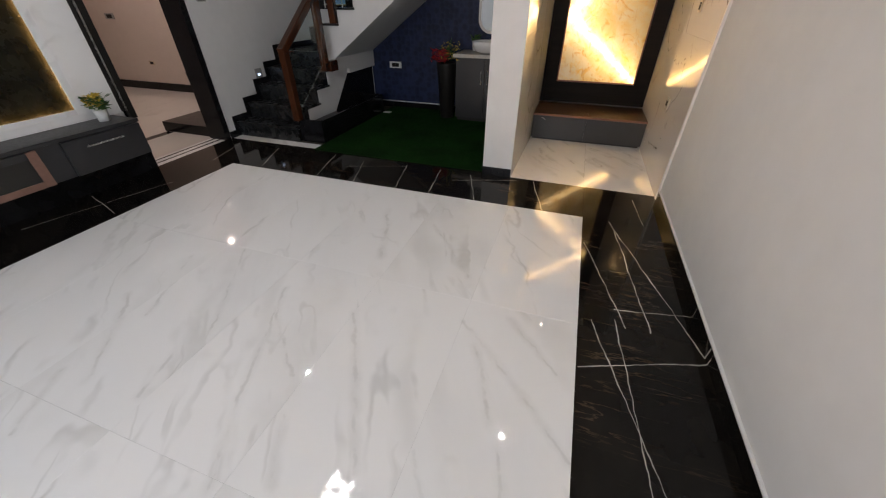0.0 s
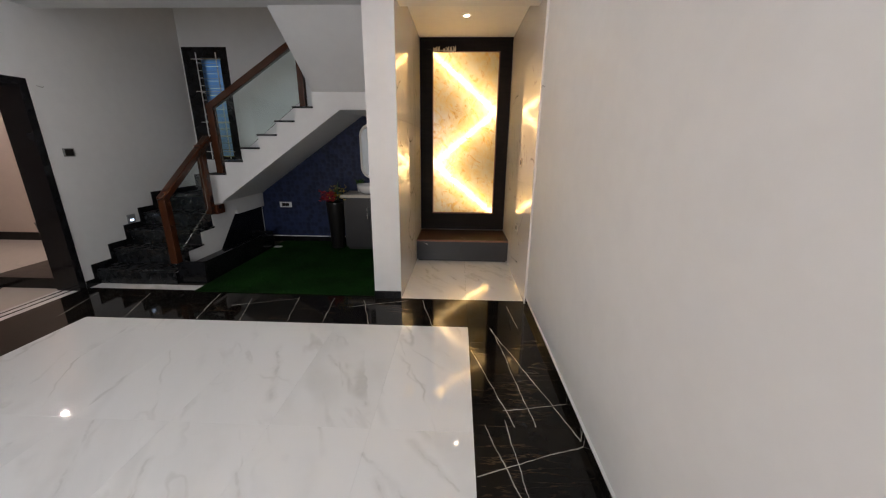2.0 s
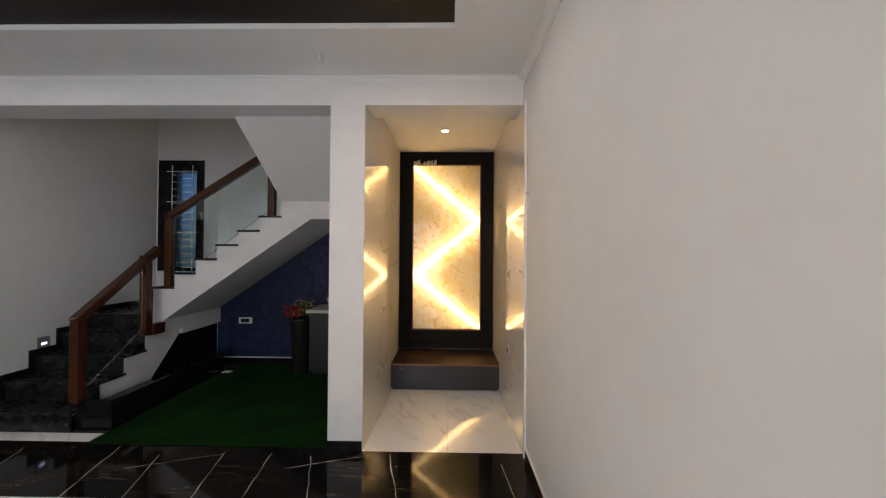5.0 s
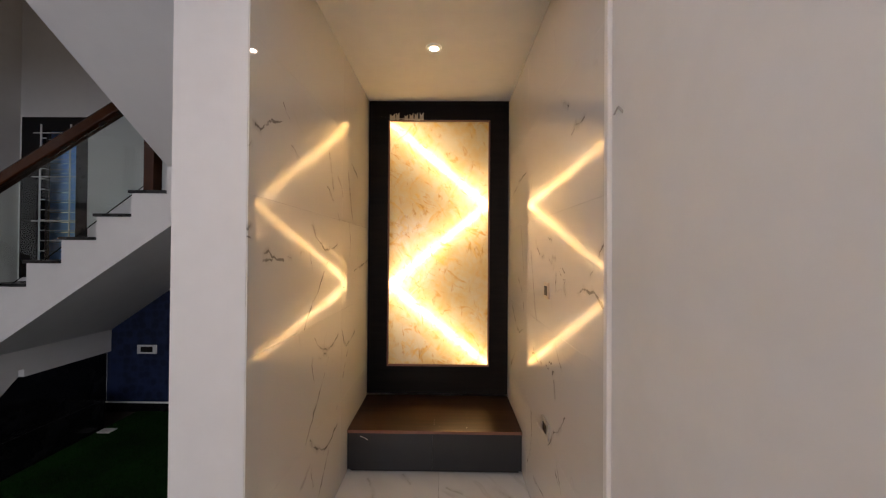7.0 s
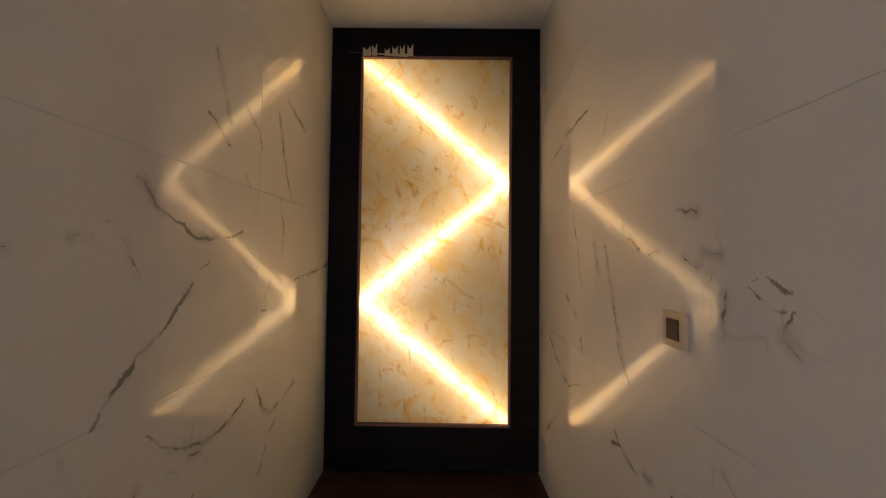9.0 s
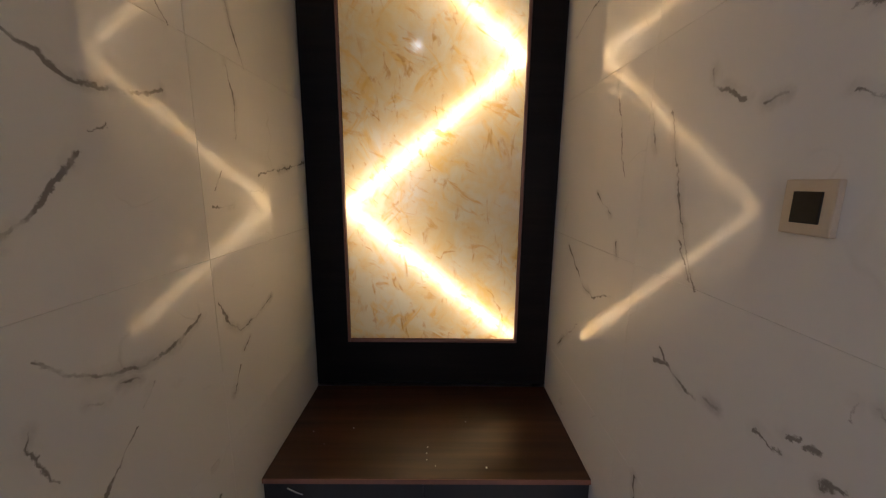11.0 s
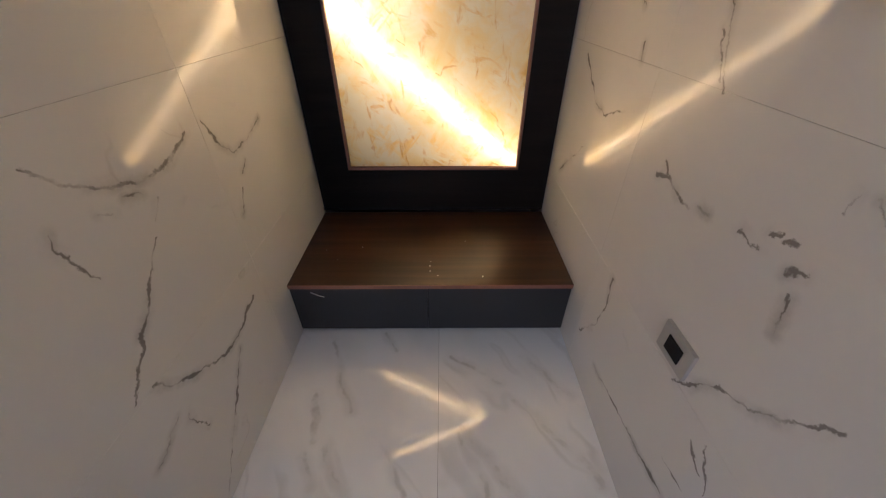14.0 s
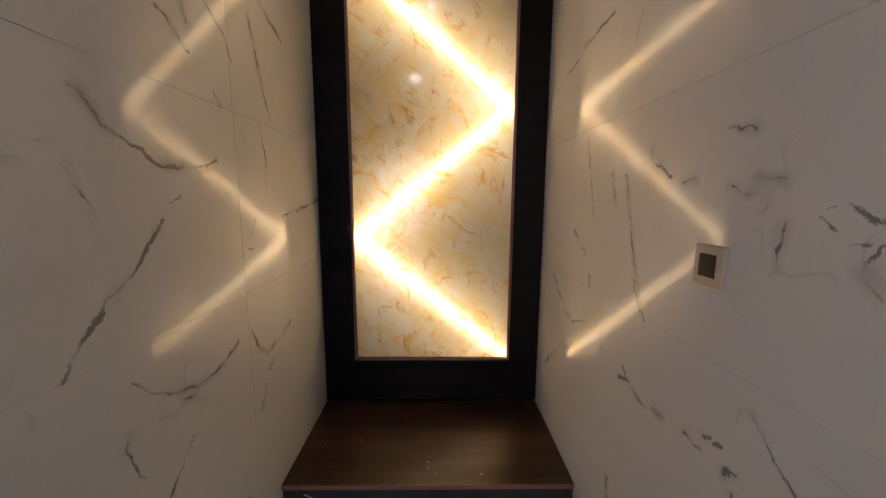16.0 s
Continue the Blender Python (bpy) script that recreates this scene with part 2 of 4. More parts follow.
def onyx(name):
    """Thin translucent sheet printed as cream onyx with rusty flecks; lit from behind."""
    n = Nodes(name, 0.09, 0, (0.9, 0.8, 0.6), 0.5)
    big, mid = n.noise(3.2, 5, 0.6, distort=0.5), n.noise(8, 5, 0.62, distort=0.6)
    c = n.mix(n.span(n.math("ADD", n.math("MULTIPLY", big, 0.5), n.math("MULTIPLY", mid, 0.5)), 0.40, 0.62), (0.92, 0.90, 0.78), (0.90, 0.77, 0.46))
    for turn, scale, lo, amount, shift, tint in ((40, 12, 0.53, 0.8, 0, (0.91, 0.70, 0.25)), (-35, 15, 0.55, 0.8, 5, (0.88, 0.64, 0.18)), (65, 19, 0.57, 0.85, 9, (0.76, 0.49, 0.11)), (5, 21, 0.59, 0.8, 14, (0.66, 0.40, 0.08))):
        p = n.mapped((0, 0, 0), (1.0, 1, 0.34), (shift, shift, shift), n.mapped((0, turn, 0)))
        fleck = n.span(n.noise(scale, 4, 0.6, p, 0.7), lo - 0.02, lo + 0.15)
        where = n.span(n.noise(4.5, 3, vector=n.vec("ADD", n.pos, (shift, 0, 3))), 0.42, 0.56)
        c = n.mix(n.math("MULTIPLY", n.math("MULTIPLY", fleck, where), amount), c, tint)
    vein = n.span(n.math("ABSOLUTE", n.math("SUBTRACT", n.noise(3.0, 4, 0.5, n.mapped((0, 0, 0), (1.3, 1, 0.5), vector=n.mapped((0, 40, 0))), 0.3), 0.5)), 0, 0.010, 1, 0)
    c = n.mix(n.math("MULTIPLY", n.math("MULTIPLY", vein, n.span(mid, 0.5, 0.6)), 0.6), c, (0.62, 0.33, 0.07))
    tr = n.t.nodes.new("ShaderNodeBsdfTranslucent")
    gl = n.t.nodes.new("ShaderNodeBsdfGlossy")
    gl.inputs["Roughness"].default_value = 0.08
    fr = n.t.nodes.new("ShaderNodeFresnel")
    mixer = n.t.nodes.new("ShaderNodeMixShader")
    n.link(c, tr.inputs["Color"])
    n.link(fr.outputs[0], mixer.inputs[0])
    n.link(tr.outputs[0], mixer.inputs[1])
    n.link(gl.outputs[0], mixer.inputs[2])
    n.link(mixer.outputs[0], n.t.nodes["Material Output"].inputs["Surface"])
    return n.m


def blue_paper(name):
    """Navy wallpaper with a small embossed scale pattern."""
    n = Nodes(name, 0.55, 0, (0.02, 0.035, 0.09), 0.35)
    p = n.mapped((0, 0, 0), (1, 0, 1))
    cell = n.voronoi(15, p, out="Distance", rand=0.55)
    edge = n.span(cell, 0.35, 0.6)
    tone = n.voronoi(15, p, out="Color", rand=0.55)
    lum = n.span(tone, 0.2, 0.9, 0.35, 1.0)
    c = n.mix(lum, (0.002, 0.006, 0.026), (0.007, 0.016, 0.058))
    n.colour(n.mix(n.math("MULTIPLY", edge, 0.35), c, (0.018, 0.032, 0.09)))
    n.bump(cell, 0.5, 0.01)
    return n.m


# veins printed on the tiles: weight, then the line's corners in the plane of the wall or floor
VEINS_WEST_LOW = [
    (1.6, (3.976, 1.099), (4.039, 1.038), (4.168, 0.982), (4.286, 0.992), (4.378, 1.028)), (1, (4.119, 0.972), (4.161, 0.953)),
    (1, (4.05, 0.971), (4.073, 0.96)), (1, (4.203, 0.93), (4.161, 0.896)), (0.74, (3.952, 0.986), (3.941, 0.965), (3.974, 0.87)),
    (1.2, (4.137, 0.857), (3.873, 0.586)), (1.2, (4.37, 0.45), (4.23, 0.403), (4.131, 0.411), (3.974, 0.512), (3.926, 0.577)),
    (1, (4.203, 0.355), (3.891, 0.028)), (0.62, (3.952, 0.412), (3.943, 0.394), (3.976, 0.305)), (0.62, (3.92, 0.436), (3.822, 0.399)),
    (1, (4.455, 1.031), (4.495, 0.95), (4.552, 0.91), (4.653, 0.915), (4.775, 0.956)), (1, (4.603, 0.86), (4.564, 0.835)),
    (1, (4.53, 0.792), (4.487, 0.72)),
]
VEINS_WEST_MID = [
    (1.6, (3.923, 1.711), (3.99, 1.64), (4.109, 1.577), (4.196, 1.575), (4.329, 1.603)), (0.5, (3.797, 1.565), (3.83, 1.563)),
    (0.43, (3.841, 1.594), (3.886, 1.601)), (0.68, (3.896, 1.562), (3.942, 1.459)),
    (1.7, (4.105, 1.444), (4.007, 1.327), (3.934, 1.286), (3.845, 1.174)), (0.9, (4.608, 1.748), (4.639, 1.633), (4.625, 1.535)),
    (1.2, (4.755, 1.421), (5.207, 1.487)), (0.7, (4.498, 1.368), (4.539, 1.424)), (0.7, (4.476, 1.321), (4.577, 1.32)),
    (0.7, (4.134, 1.488), (4.178, 1.51)), (1.2, (3.316, 1.636), (3.354, 1.653)), (1, (3.335, 1.623), (3.361, 1.616)),
    (1.8, (3.458, 1.555), (3.485, 1.569), (3.516, 1.544), (3.612, 1.52)), (1.6, (3.452, 1.528), (3.517, 1.531)),
    (0.74, (3.652, 1.539), (3.689, 1.532)),
]
VEINS_WEST_HIGH = [
    (1.3, (4.147, 1.949), (4.257, 1.883)), (0.8, (4.347, 2.042), (4.418, 1.991), (4.447, 1.927)),
    (0.8, (4.572, 2.123), (4.654, 1.876), (4.716, 1.768)), (0.7, (4.664, 2.206), (4.844, 2.142)), (0.7, (4.347, 1.814), (4.375, 1.765)),
    (1.4, (3.38, 2.041), (3.417, 2.031), (3.499, 2.095), (3.594, 2.126)), (0.74, (3.683, 2.049), (3.773, 2.01)),
    (0.7, (4.182, 2.15), (4.258, 1.951)), (1, (3.313, 1.923), (3.351, 1.958)), (1, (3.6, 2.203), (3.654, 2.163)),
]
VEINS_EAST_LOW = [
    (1, (4.996, 1.127), (4.832, 1.003), (4.723, 0.977), (4.57, 1.024)), (1, (5.061, 0.619), (4.832, 0.822)),
    (1.6, (4.312, 0.936), (4.265, 0.949), (4.157, 0.922)), (1, (4.294, 0.98), (4.265, 0.949)), (1.4, (4.129, 0.942), (4.097, 0.942)),
    (0.74, (4.001, 0.959), (3.952, 0.953)), (0.62, (3.946, 0.987), (3.925, 1.003)), (0.62, (3.917, 0.992), (3.894, 0.996)),
    (0.87, (3.887, 0.95), (3.859, 0.97)), (0.74, (3.86, 0.925), (3.839, 0.852)),
    (1.2, (4.336, 0.549), (4.318, 0.44), (4.331, 0.335), (4.437, 0.188)), (1.2, (4.259, 0.188), (3.805, 0.261)),
    (0.99, (3.958, 0.549), (3.86, 0.663), (3.782, 0.709), (3.685, 0.824)), (0.62, (3.867, 0.348), (3.784, 0.362)),
    (0.87, (3.833, 0.501), (3.783, 0.46)), (0.62, (3.806, 0.536), (3.743, 0.438)), (0.62, (3.872, 1.102), (3.877, 1.069)),
    (0.99, (3.84, 1.105), (3.753, 1.025)),
]
VEINS_EAST_MID = [
    (1, (4.572, 1.21), (4.567, 1.166)), (1, (4.27, 1.262), (4.22, 1.18)), (1.4, (4.227, 1.633), (4.223, 1.601), (4.137, 1.559)),
    (1.4, (4.092, 1.545), (4.053, 1.547)), (0.87, (3.952, 1.53), (3.906, 1.515)), (0.74, (3.895, 1.541), (3.841, 1.536)),
    (0.43, (3.874, 1.481), (3.867, 1.497)), (0.81, (3.829, 1.46), (3.835, 1.382)), (0.74, (3.776, 1.475), (3.748, 1.459)),
    (0.62, (3.771, 1.489), (3.763, 1.496)), (0.93, (3.741, 1.499), (3.695, 1.47)), (0.74, (3.725, 1.445), (3.706, 1.444)),
    (0.87, (3.69, 1.44), (3.713, 1.404), (3.681, 1.373)), (1, (4.743, 1.367), (4.633, 1.293)), (0.7, (4.663, 1.723), (4.565, 1.419)),
    (0.7, (4.445, 1.584), (4.406, 1.476)), (0.8, (4.354, 1.578), (4.273, 1.312), (4.201, 1.163)), (1.4, (3.337, 1.551), (3.288, 1.601)),
    (1.8, (3.542, 1.396), (3.473, 1.425), (3.373, 1.422), (3.291, 1.378)), (1, (3.414, 1.484), (3.378, 1.498)),
]
VEINS_EAST_HIGH = [
    (1, (5.088, 2.014), (4.826, 2.073)), (1.5, (4.757, 2.102), (4.509, 2.114)), (1, (4.36, 1.973), (4.338, 2.033)),
    (0.81, (3.975, 1.642), (3.909, 1.634)), (1.4, (3.621, 2.079), (3.57, 2.107), (3.505, 2.091), (3.475, 2.103)),
    (0.62, (3.753, 2.279), (3.659, 2.221)),
]
STREAKS_HALL = [
    (1, (-1.72, 1.54), (-1.3, 0.84)), (1.3, (-1.13, 1.14), (-0.74, 0.33)), (1.4, (-2.03, 0.97), (-1.62, 0.49)),
    (1.5, (-1.39, 0.75), (-1.32, 0.5)), (1, (-1.63, 0.21), (-1.78, 0.47)), (1.2, (-1.18, 1.29), (-1.09, 1.1), (-0.76, 0.81)),
    (1.6, (-0.67, 0.62), (-0.52, 0.41)), (1.6, (-2, 1.35), (-1.75, 0.86)), (1.5, (-0.69, 1.24), (-0.26, 0.54)),
    (1.4, (-0.59, 2.26), (-0.18, 1.75)), (1, (-0.1, 1.39), (0.46, 0.84)), (1.3, (0, 1.24), (0.26, 0.64)),
    (1.4, (-0.1, 0.68), (-0.01, 0.54)), (1, (0.13, 1.47), (0.39, 1.2)), (1.8, (-1.03, 2.37), (-0.79, 1.76)),
]
STREAKS_NICHE = [
    (1.1, (-0.02, 4.53), (0.13, 4.19)), (1, (0.22, 4.57), (0.27, 4.47)), (1.1, (0.28, 4.04), (0.37, 3.9)), (2, (0.57, 4.12), (0.73, 3.9)),
    (1.5, (0.56, 4.1), (0.63, 3.91)), (1.4, (0.53, 4.45), (0.73, 4.31)), (1.4, (0.86, 4.45), (1, 4.25)),
    (2, (0.77, 4.23), (1, 3.99), (1.01, 3.92)), (1.2, (-0, 4.04), (0.05, 3.93)), (2, (0.07, 4.06), (0.12, 3.96), (0.17, 3.91)),
    (2, (-0.02, 4.26), (0.02, 4.08)),
]
VEINS_SIDE = [(0.664, 2.743, 1.058, 1.525), (0.703, 2.6, 0.83, 1.62), (0.492, 2.378, 0.713, 1.61), (0.538, 1.615, 0.796, 0.81),
              (0.662, 1.657, 0.75, 0.794), (0.487, 1.285, 1.057, 1.487), (0.657, 1.737, 1.057, 1.805), (0.796, 0.81, 0.95, -0.2),
              (0.6, -0.3, 1.0, -1.6), (0.872, 3.194, 0.91, 2.764)]
VEINS_FAR = [(-2.678, 2.762, -2.897, 3.304), (-2.0, 2.75, -2.15, 3.33), (-1.595, 2.754, -1.745, 3.24), (-1.865, 3.066, -1.266, 3.266),
             (-1.154, 2.749, -1.274, 3.303), (-0.834, 2.748, -0.9, 3.286), (-0.715, 3.095, -0.131, 3.279), (-0.577, 3.255, -0.419, 2.77),
             (0.017, 3.287, 0.161, 2.764), (-3.3, 2.76, -3.45, 3.3), (-3.2, 2.2, -3.5, 1.2), (-3.1, 1.6, -3.6, 1.75)]

PAINT = wall_paint("white_wall_paint", (0.72, 0.72, 0.71))
CEIL = wall_paint("ceiling_paint", (0.76, 0.76, 0.75))
PINK = wall_paint("pink_wall_paint", (0.62, 0.54, 0.49))
WHITE_MARBLE = white_marble("white_marble")
HALL_MARBLE = white_marble("hall_marble", streaks=STREAKS_HALL, amount=0.34)
NICHE_FLOOR = white_marble("niche_floor_marble", (0.80, 0.80, 0.79), STREAKS_NICHE, 0.6, 1.0)
PINK_MARBLE = white_marble("next_room_marble", (0.62, 0.58, 0.54))
BLACK_SIDE = black_marble("black_marble_side", VEINS_SIDE)
BLACK_FAR = black_marble("black_marble_far", VEINS_FAR)
GRANITE = granite("black_granite")
STEP_GRANITE = granite("step_granite", (0.012, 0.013, 0.014), 0.26, 0.5)
FRAME_BLACK = plain("black_frame", (0.010, 0.009, 0.008), 0.4, vary=0.3)
BROWN = plain("brown_ceiling_paint", (0.013, 0.0085, 0.0065), 0.5, vary=0.15, spec=0.25)
RAIL_WOOD = wood("handrail_wood", (0.038, 0.0115, 0.0042), (0.064, 0.0195, 0.007), (0, 0, 0), (3, 3, 3), 0.24, relief=0)
BENCH_WOOD = wood("bench_laminate", (0.020, 0.008, 0.0035), (0.070, 0.031, 0.013), (0, 0, 0), (0.4, 9, 1), 0.33, 2.0, relief=0)
BENCH_EDGE = plain("bench_edge", (0.20, 0.085, 0.055), 0.4)
CHARCOAL = plain("charcoal_laminate", (0.019, 0.019, 0.021), 0.38, vary=0.1)
PANEL_FRAME = wood("panel_frame_laminate", (0.004, 0.003, 0.0026), (0.009, 0.0062, 0.005), (0, 90, 0), (1, 12, 12), 0.5, spec=0.14)
ONYX = onyx("onyx_sheet")
LIGHT_BOX = plain("light_box_white", (0.8, 0.78, 0.74), 0.7, vary=0.03, relief=0)
STRIP = glow("led_strip", (1.0, 0.685, 0.35), STRIP_LED)
STRIP_BACK = glow("led_strip_back", (1.0, 0.685, 0.35), NICHE_LED)
LENS = glow("downlight_lens", (1.0, 0.965, 0.93), DOWNLIGHT)
WARM_LENS = glow("warm_downlight_lens", (1.0, 0.84, 0.65), LED)
STEP_LENS = glow("step_light_lens", (0.55, 0.72, 1.0), 3.0)
NEXT_LENS = glow("panel_light_lens", (1.0, 0.83, 0.73), 1480.0)
COVE = glow("cove_led", (1.0, 0.55, 0.18), 22.0)
WHITE_PLASTIC = plain("white_plastic", (0.72, 0.72, 0.70), 0.35, vary=0.04, relief=0)
GREY_PLATE = plain("grey_switch_plate", (0.30, 0.30, 0.29), 0.3, 0.3, vary=0.05)
BEIGE_PLATE = plain("champagne_switch_plate", (0.50, 0.42, 0.31), 0.38, 0.0, vary=0.05)
SILVER_PLATE = plain("silver_socket_plate", (0.40, 0.39, 0.37), 0.36, 0.15, vary=0.05)
DARK_KEY = plain("dark_switch_key", (0.010, 0.008, 0.007), 0.45, spec=0.25)
STEEL = plain("brushed_steel", (0.55, 0.55, 0.54), 0.25, 1.0, vary=0.05)
GLASS = clear_glass("railing_glass", (0.84, 0.93, 0.90))
BLUE_GLASS = clear_glass("blue_window_glass", (0.15, 0.34, 0.88), 0.35)
MIRROR = plain("mirror_silver", (0.85, 0.87, 0.88), 0.02, 1.0, vary=0.01, relief=0)
BLUE = blue_paper("navy_wallpaper")
CERAMIC = plain("white_ceramic", (0.75, 0.75, 0.74), 0.08, vary=0.03, relief=0)
COUNTER = plain("cream_counter_stone", (0.55, 0.51, 0.45), 0.2, vary=0.12)
GRASS = plain("artificial_grass", (0.004, 0.025, 0.003), 0.9, vary=0.45, grain=40, spec=0.1)
RED = plain("red_petal", (0.42, 0.012, 0.018), 0.55, vary=0.3)
YELLOW = plain("yellow_petal", (0.55, 0.40, 0.05), 0.55, vary=0.25)
LEAF = plain("leaf_green", (0.035, 0.10, 0.018), 0.5, vary=0.4)
SOIL = plain("soil", (0.03, 0.022, 0.015), 0.9, vary=0.3)
COPPER = plain("rose_trim", (0.22, 0.12, 0.09), 0.35, 0.3)
TAPE = plain("paper_tape", (0.50, 0.42, 0.30), 0.7)
DARK_STONE = granite("dark_stone_panel", (0.007, 0.0075, 0.0045), 0.25, 0.2)
WIRE = plain("grey_wire", (0.35, 0.34, 0.32), 0.5)


# ---- building helpers ----
ORIGIN = {}


def box(x0, x1, y0, y1, z0, z1, bevel=0.0, bm=None):
    bm = bm or bmesh.new()
    made = bmesh.ops.create_cube(bm, size=1.0)["verts"]
    for v in made:
        v.co = ((x0 + x1) / 2 + v.co.x * (x1 - x0), (y0 + y1) / 2 + v.co.y * (y1 - y0), (z0 + z1) / 2 + v.co.z * (z1 - z0))
    if bevel:
        edges = list({e for v in made for e in v.link_edges})
        bmesh.ops.bevel(bm, geom=edges, offset=bevel, segments=2, affect="EDGES", profile=0.6)
    return bm


def prism(points, axis, a, b, bm=None):
    """A polygon pushed along an axis from a to b. Points are the other two coordinates, in the order x, y, z."""
    bm = bm or bmesh.new()
    i = "xyz".index(axis)
    rings = []
    for h in (a, b):
        ring = []
        for p, q in points:
            c = [p, q]
            c.insert(i, h)
            ring.append(bm.verts.new(c))
        rings.append(ring)
    bm.faces.new(rings[0])
    bm.faces.new(rings[1])
    n = len(points)
    for k in range(n):
        bm.faces.new((rings[0][k], rings[0][(k + 1) % n], rings[1][(k + 1) % n], rings[1][k]))
    bmesh.ops.recalc_face_normals(bm, faces=bm.faces[:])
    return bm


def bar(p, q, w, h=None, bevel=0.0, bm=None):
    """A straight bar of section w x h from p to q; h is upwards."""
    p, q = Vector(p), Vector(q)
    d = q - p
    m = Matrix.Translation((p + q) / 2) @ d.to_track_quat("Y", "Z").to_matrix().to_4x4()
    part_bm = box(-w / 2, w / 2, -d.length / 2, d.length / 2, -(h or w) / 2, (h or w) / 2, bevel)
    part_bm.transform(m)
    if bm is None:
        return part_bm
    me = bpy.data.meshes.new("tmp")
    part_bm.to_mesh(me)
    bm.from_mesh(me)
    bpy.data.meshes.remove(me)
    return bm


def rod(p, q, r, r2=None, n=12, bm=None):
    bm = bm or bmesh.new()
    p, q = Vector(p), Vector(q)
    d = q - p
    m = Matrix.Translation((p + q) / 2) @ d.to_track_quat("Z", "Y").to_matrix().to_4x4()
    bmesh.ops.create_cone(bm, cap_ends=True, segments=n, radius1=r, radius2=r if r2 is None else r2, depth=d.length, matrix=m)
    return bm


def lathe(profile, centre, n=32, bm=None, squash=1.0):
    """Turn (radius, height) pairs round a vertical axis."""
    bm = bm or bmesh.new()
    cx, cy, cz = centre
    rings = []
    for r, z in profile:
        if r < 1e-5:
            rings.append([bm.verts.new((cx, cy, cz + z))])
        else:
            rings.append([bm.verts.new((cx + r * math.cos(6.28319 * k / n), cy + squash * r * math.sin(6.28319 * k / n), cz + z)) for k in range(n)])
    for a, b in zip(rings, rings[1:]):
        for k in range(n):
            l = (k + 1) % n
            if len(a) == 1 and len(b) > 1:
                bm.faces.new((a[0], b[k], b[l]))
            elif len(b) == 1 and len(a) > 1:
                bm.faces.new((a[k], a[l], b[0]))
            elif len(a) > 1:
                bm.faces.new((a[k], a[l], b[l], b[k]))
    bmesh.ops.recalc_face_normals(bm, faces=bm.faces[:])
    for f in bm.faces:
        f.smooth = True
    return bm


def data(name, bm, material):
    me = bpy.data.meshes.new(name)
    bm.to_mesh(me)
    bm.free()
    me.materials.append(material)
    return me


def thing(name, at, label, category, group="", kind=""):
    """A thing made of parts: an Empty at its base."""
    ob = new(name)
    ob.empty_display_size = 0.1
    ob.location = at
    ORIGIN[ob.name] = Vector(at)
    return tagged(ob, label, category, group, kind)


def part(name, bm, material, parent, label="", kind=""):
    """One mesh under a thing or a part; bm is in world metres."""
    o = ORIGIN[parent.name]
    bm.transform(Matrix.Translation(-o))
    ob = new(name, data(name, bm, material))
    ob.parent = parent
    ORIGIN[ob.name] = o
    return tagged(ob, label, "", "", kind)


def solid(name, bm, material, label, category, kind="", group="", at=None):
    """A thing or piece of the setting that is one mesh."""
    if at is None:
        lo = [min(v.co[i] for v in bm.verts) for i in range(3)]
        hi = [max(v.co[i] for v in bm.verts) for i in range(3)]
        at = ((lo[0] + hi[0]) / 2, (lo[1] + hi[1]) / 2, lo[2])
    bm.transform(Matrix.Translation(-Vector(at)))
    ob = new(name, data(name, bm, material))
    ob.location = at
    ORIGIN[ob.name] = Vector(at)
    return tagged(ob, label, category, group, kind)


def structure(name, bm, material, label, category="wall"):
    return solid(name, bm, material, label, category, "structure", at=(0, 0, 0))


def pieces(name, parent, cells, thick, material, axis="z", top=0.0, gap=0.0005, bevel=0.0005, turn=0.0):
    """Tiles, each an object of its own; cells are (a0, a1, b0, b1) in the plane; alike sizes share a mesh."""
    shared = {}
    for a0, a1, b0, b1 in cells:
        key = (round(a1 - a0, 3), round(b1 - b0, 3))
        if key not in shared:
            w, h = key[0] / 2 - gap / 2, key[1] / 2 - gap / 2
            if axis == "z":
                bm = box(-w, w, -h, h, -thick, 0)
            else:
                bm = box(-thick / 2, thick / 2, -w, w, -h, h)
            bmesh.ops.bevel(bm, geom=bm.edges[:], offset=bevel, segments=1, affect="EDGES")
            shared[key] = data(name, bm, material)
        ob = new(name, shared[key])
        ob.parent = parent
        ca, cb = (a0 + a1) / 2, (b0 + b1) / 2
        ob.location = (ca, cb, top) if axis == "z" else (top, ca, cb)
        ob.rotation_euler.z = radians(turn)
        ORIGIN[ob.name] = Vector(ob.location)


def cells(a, b):
    return [(p, q, r, s) for p, q in zip(a, a[1:]) for r, s in zip(b, b[1:])]


def steps(a, b, n):
    return [a + (b - a) * k / n for k in range(n + 1)]


# ---- the plan: metres ----
EAST, WEST, NORTH, SOUTH = 1.07, -3.68, 5.5, -3.2
FRONT = 3.338                     # front of the pillar and beam
NICHE_W, NICHE_E = -0.185, 1.055  # faces of the niche's tiled sides
CEILING = 2.97

# ---- setting ----
b = box(WEST - 0.25, EAST + 0.2, SOUTH - 0.2, NORTH + 0.15, -0.25, -0.012)
floor = structure("floor", b, SOIL, "polished marble tiled floor, white with a wide black border", "floor")
structure("floor_next_room", box(-8.8, WEST - 0.25, 0, 5.3, -0.25, -0.002), PINK_MARBLE, "polished pale marble floor of the next room", "floor")

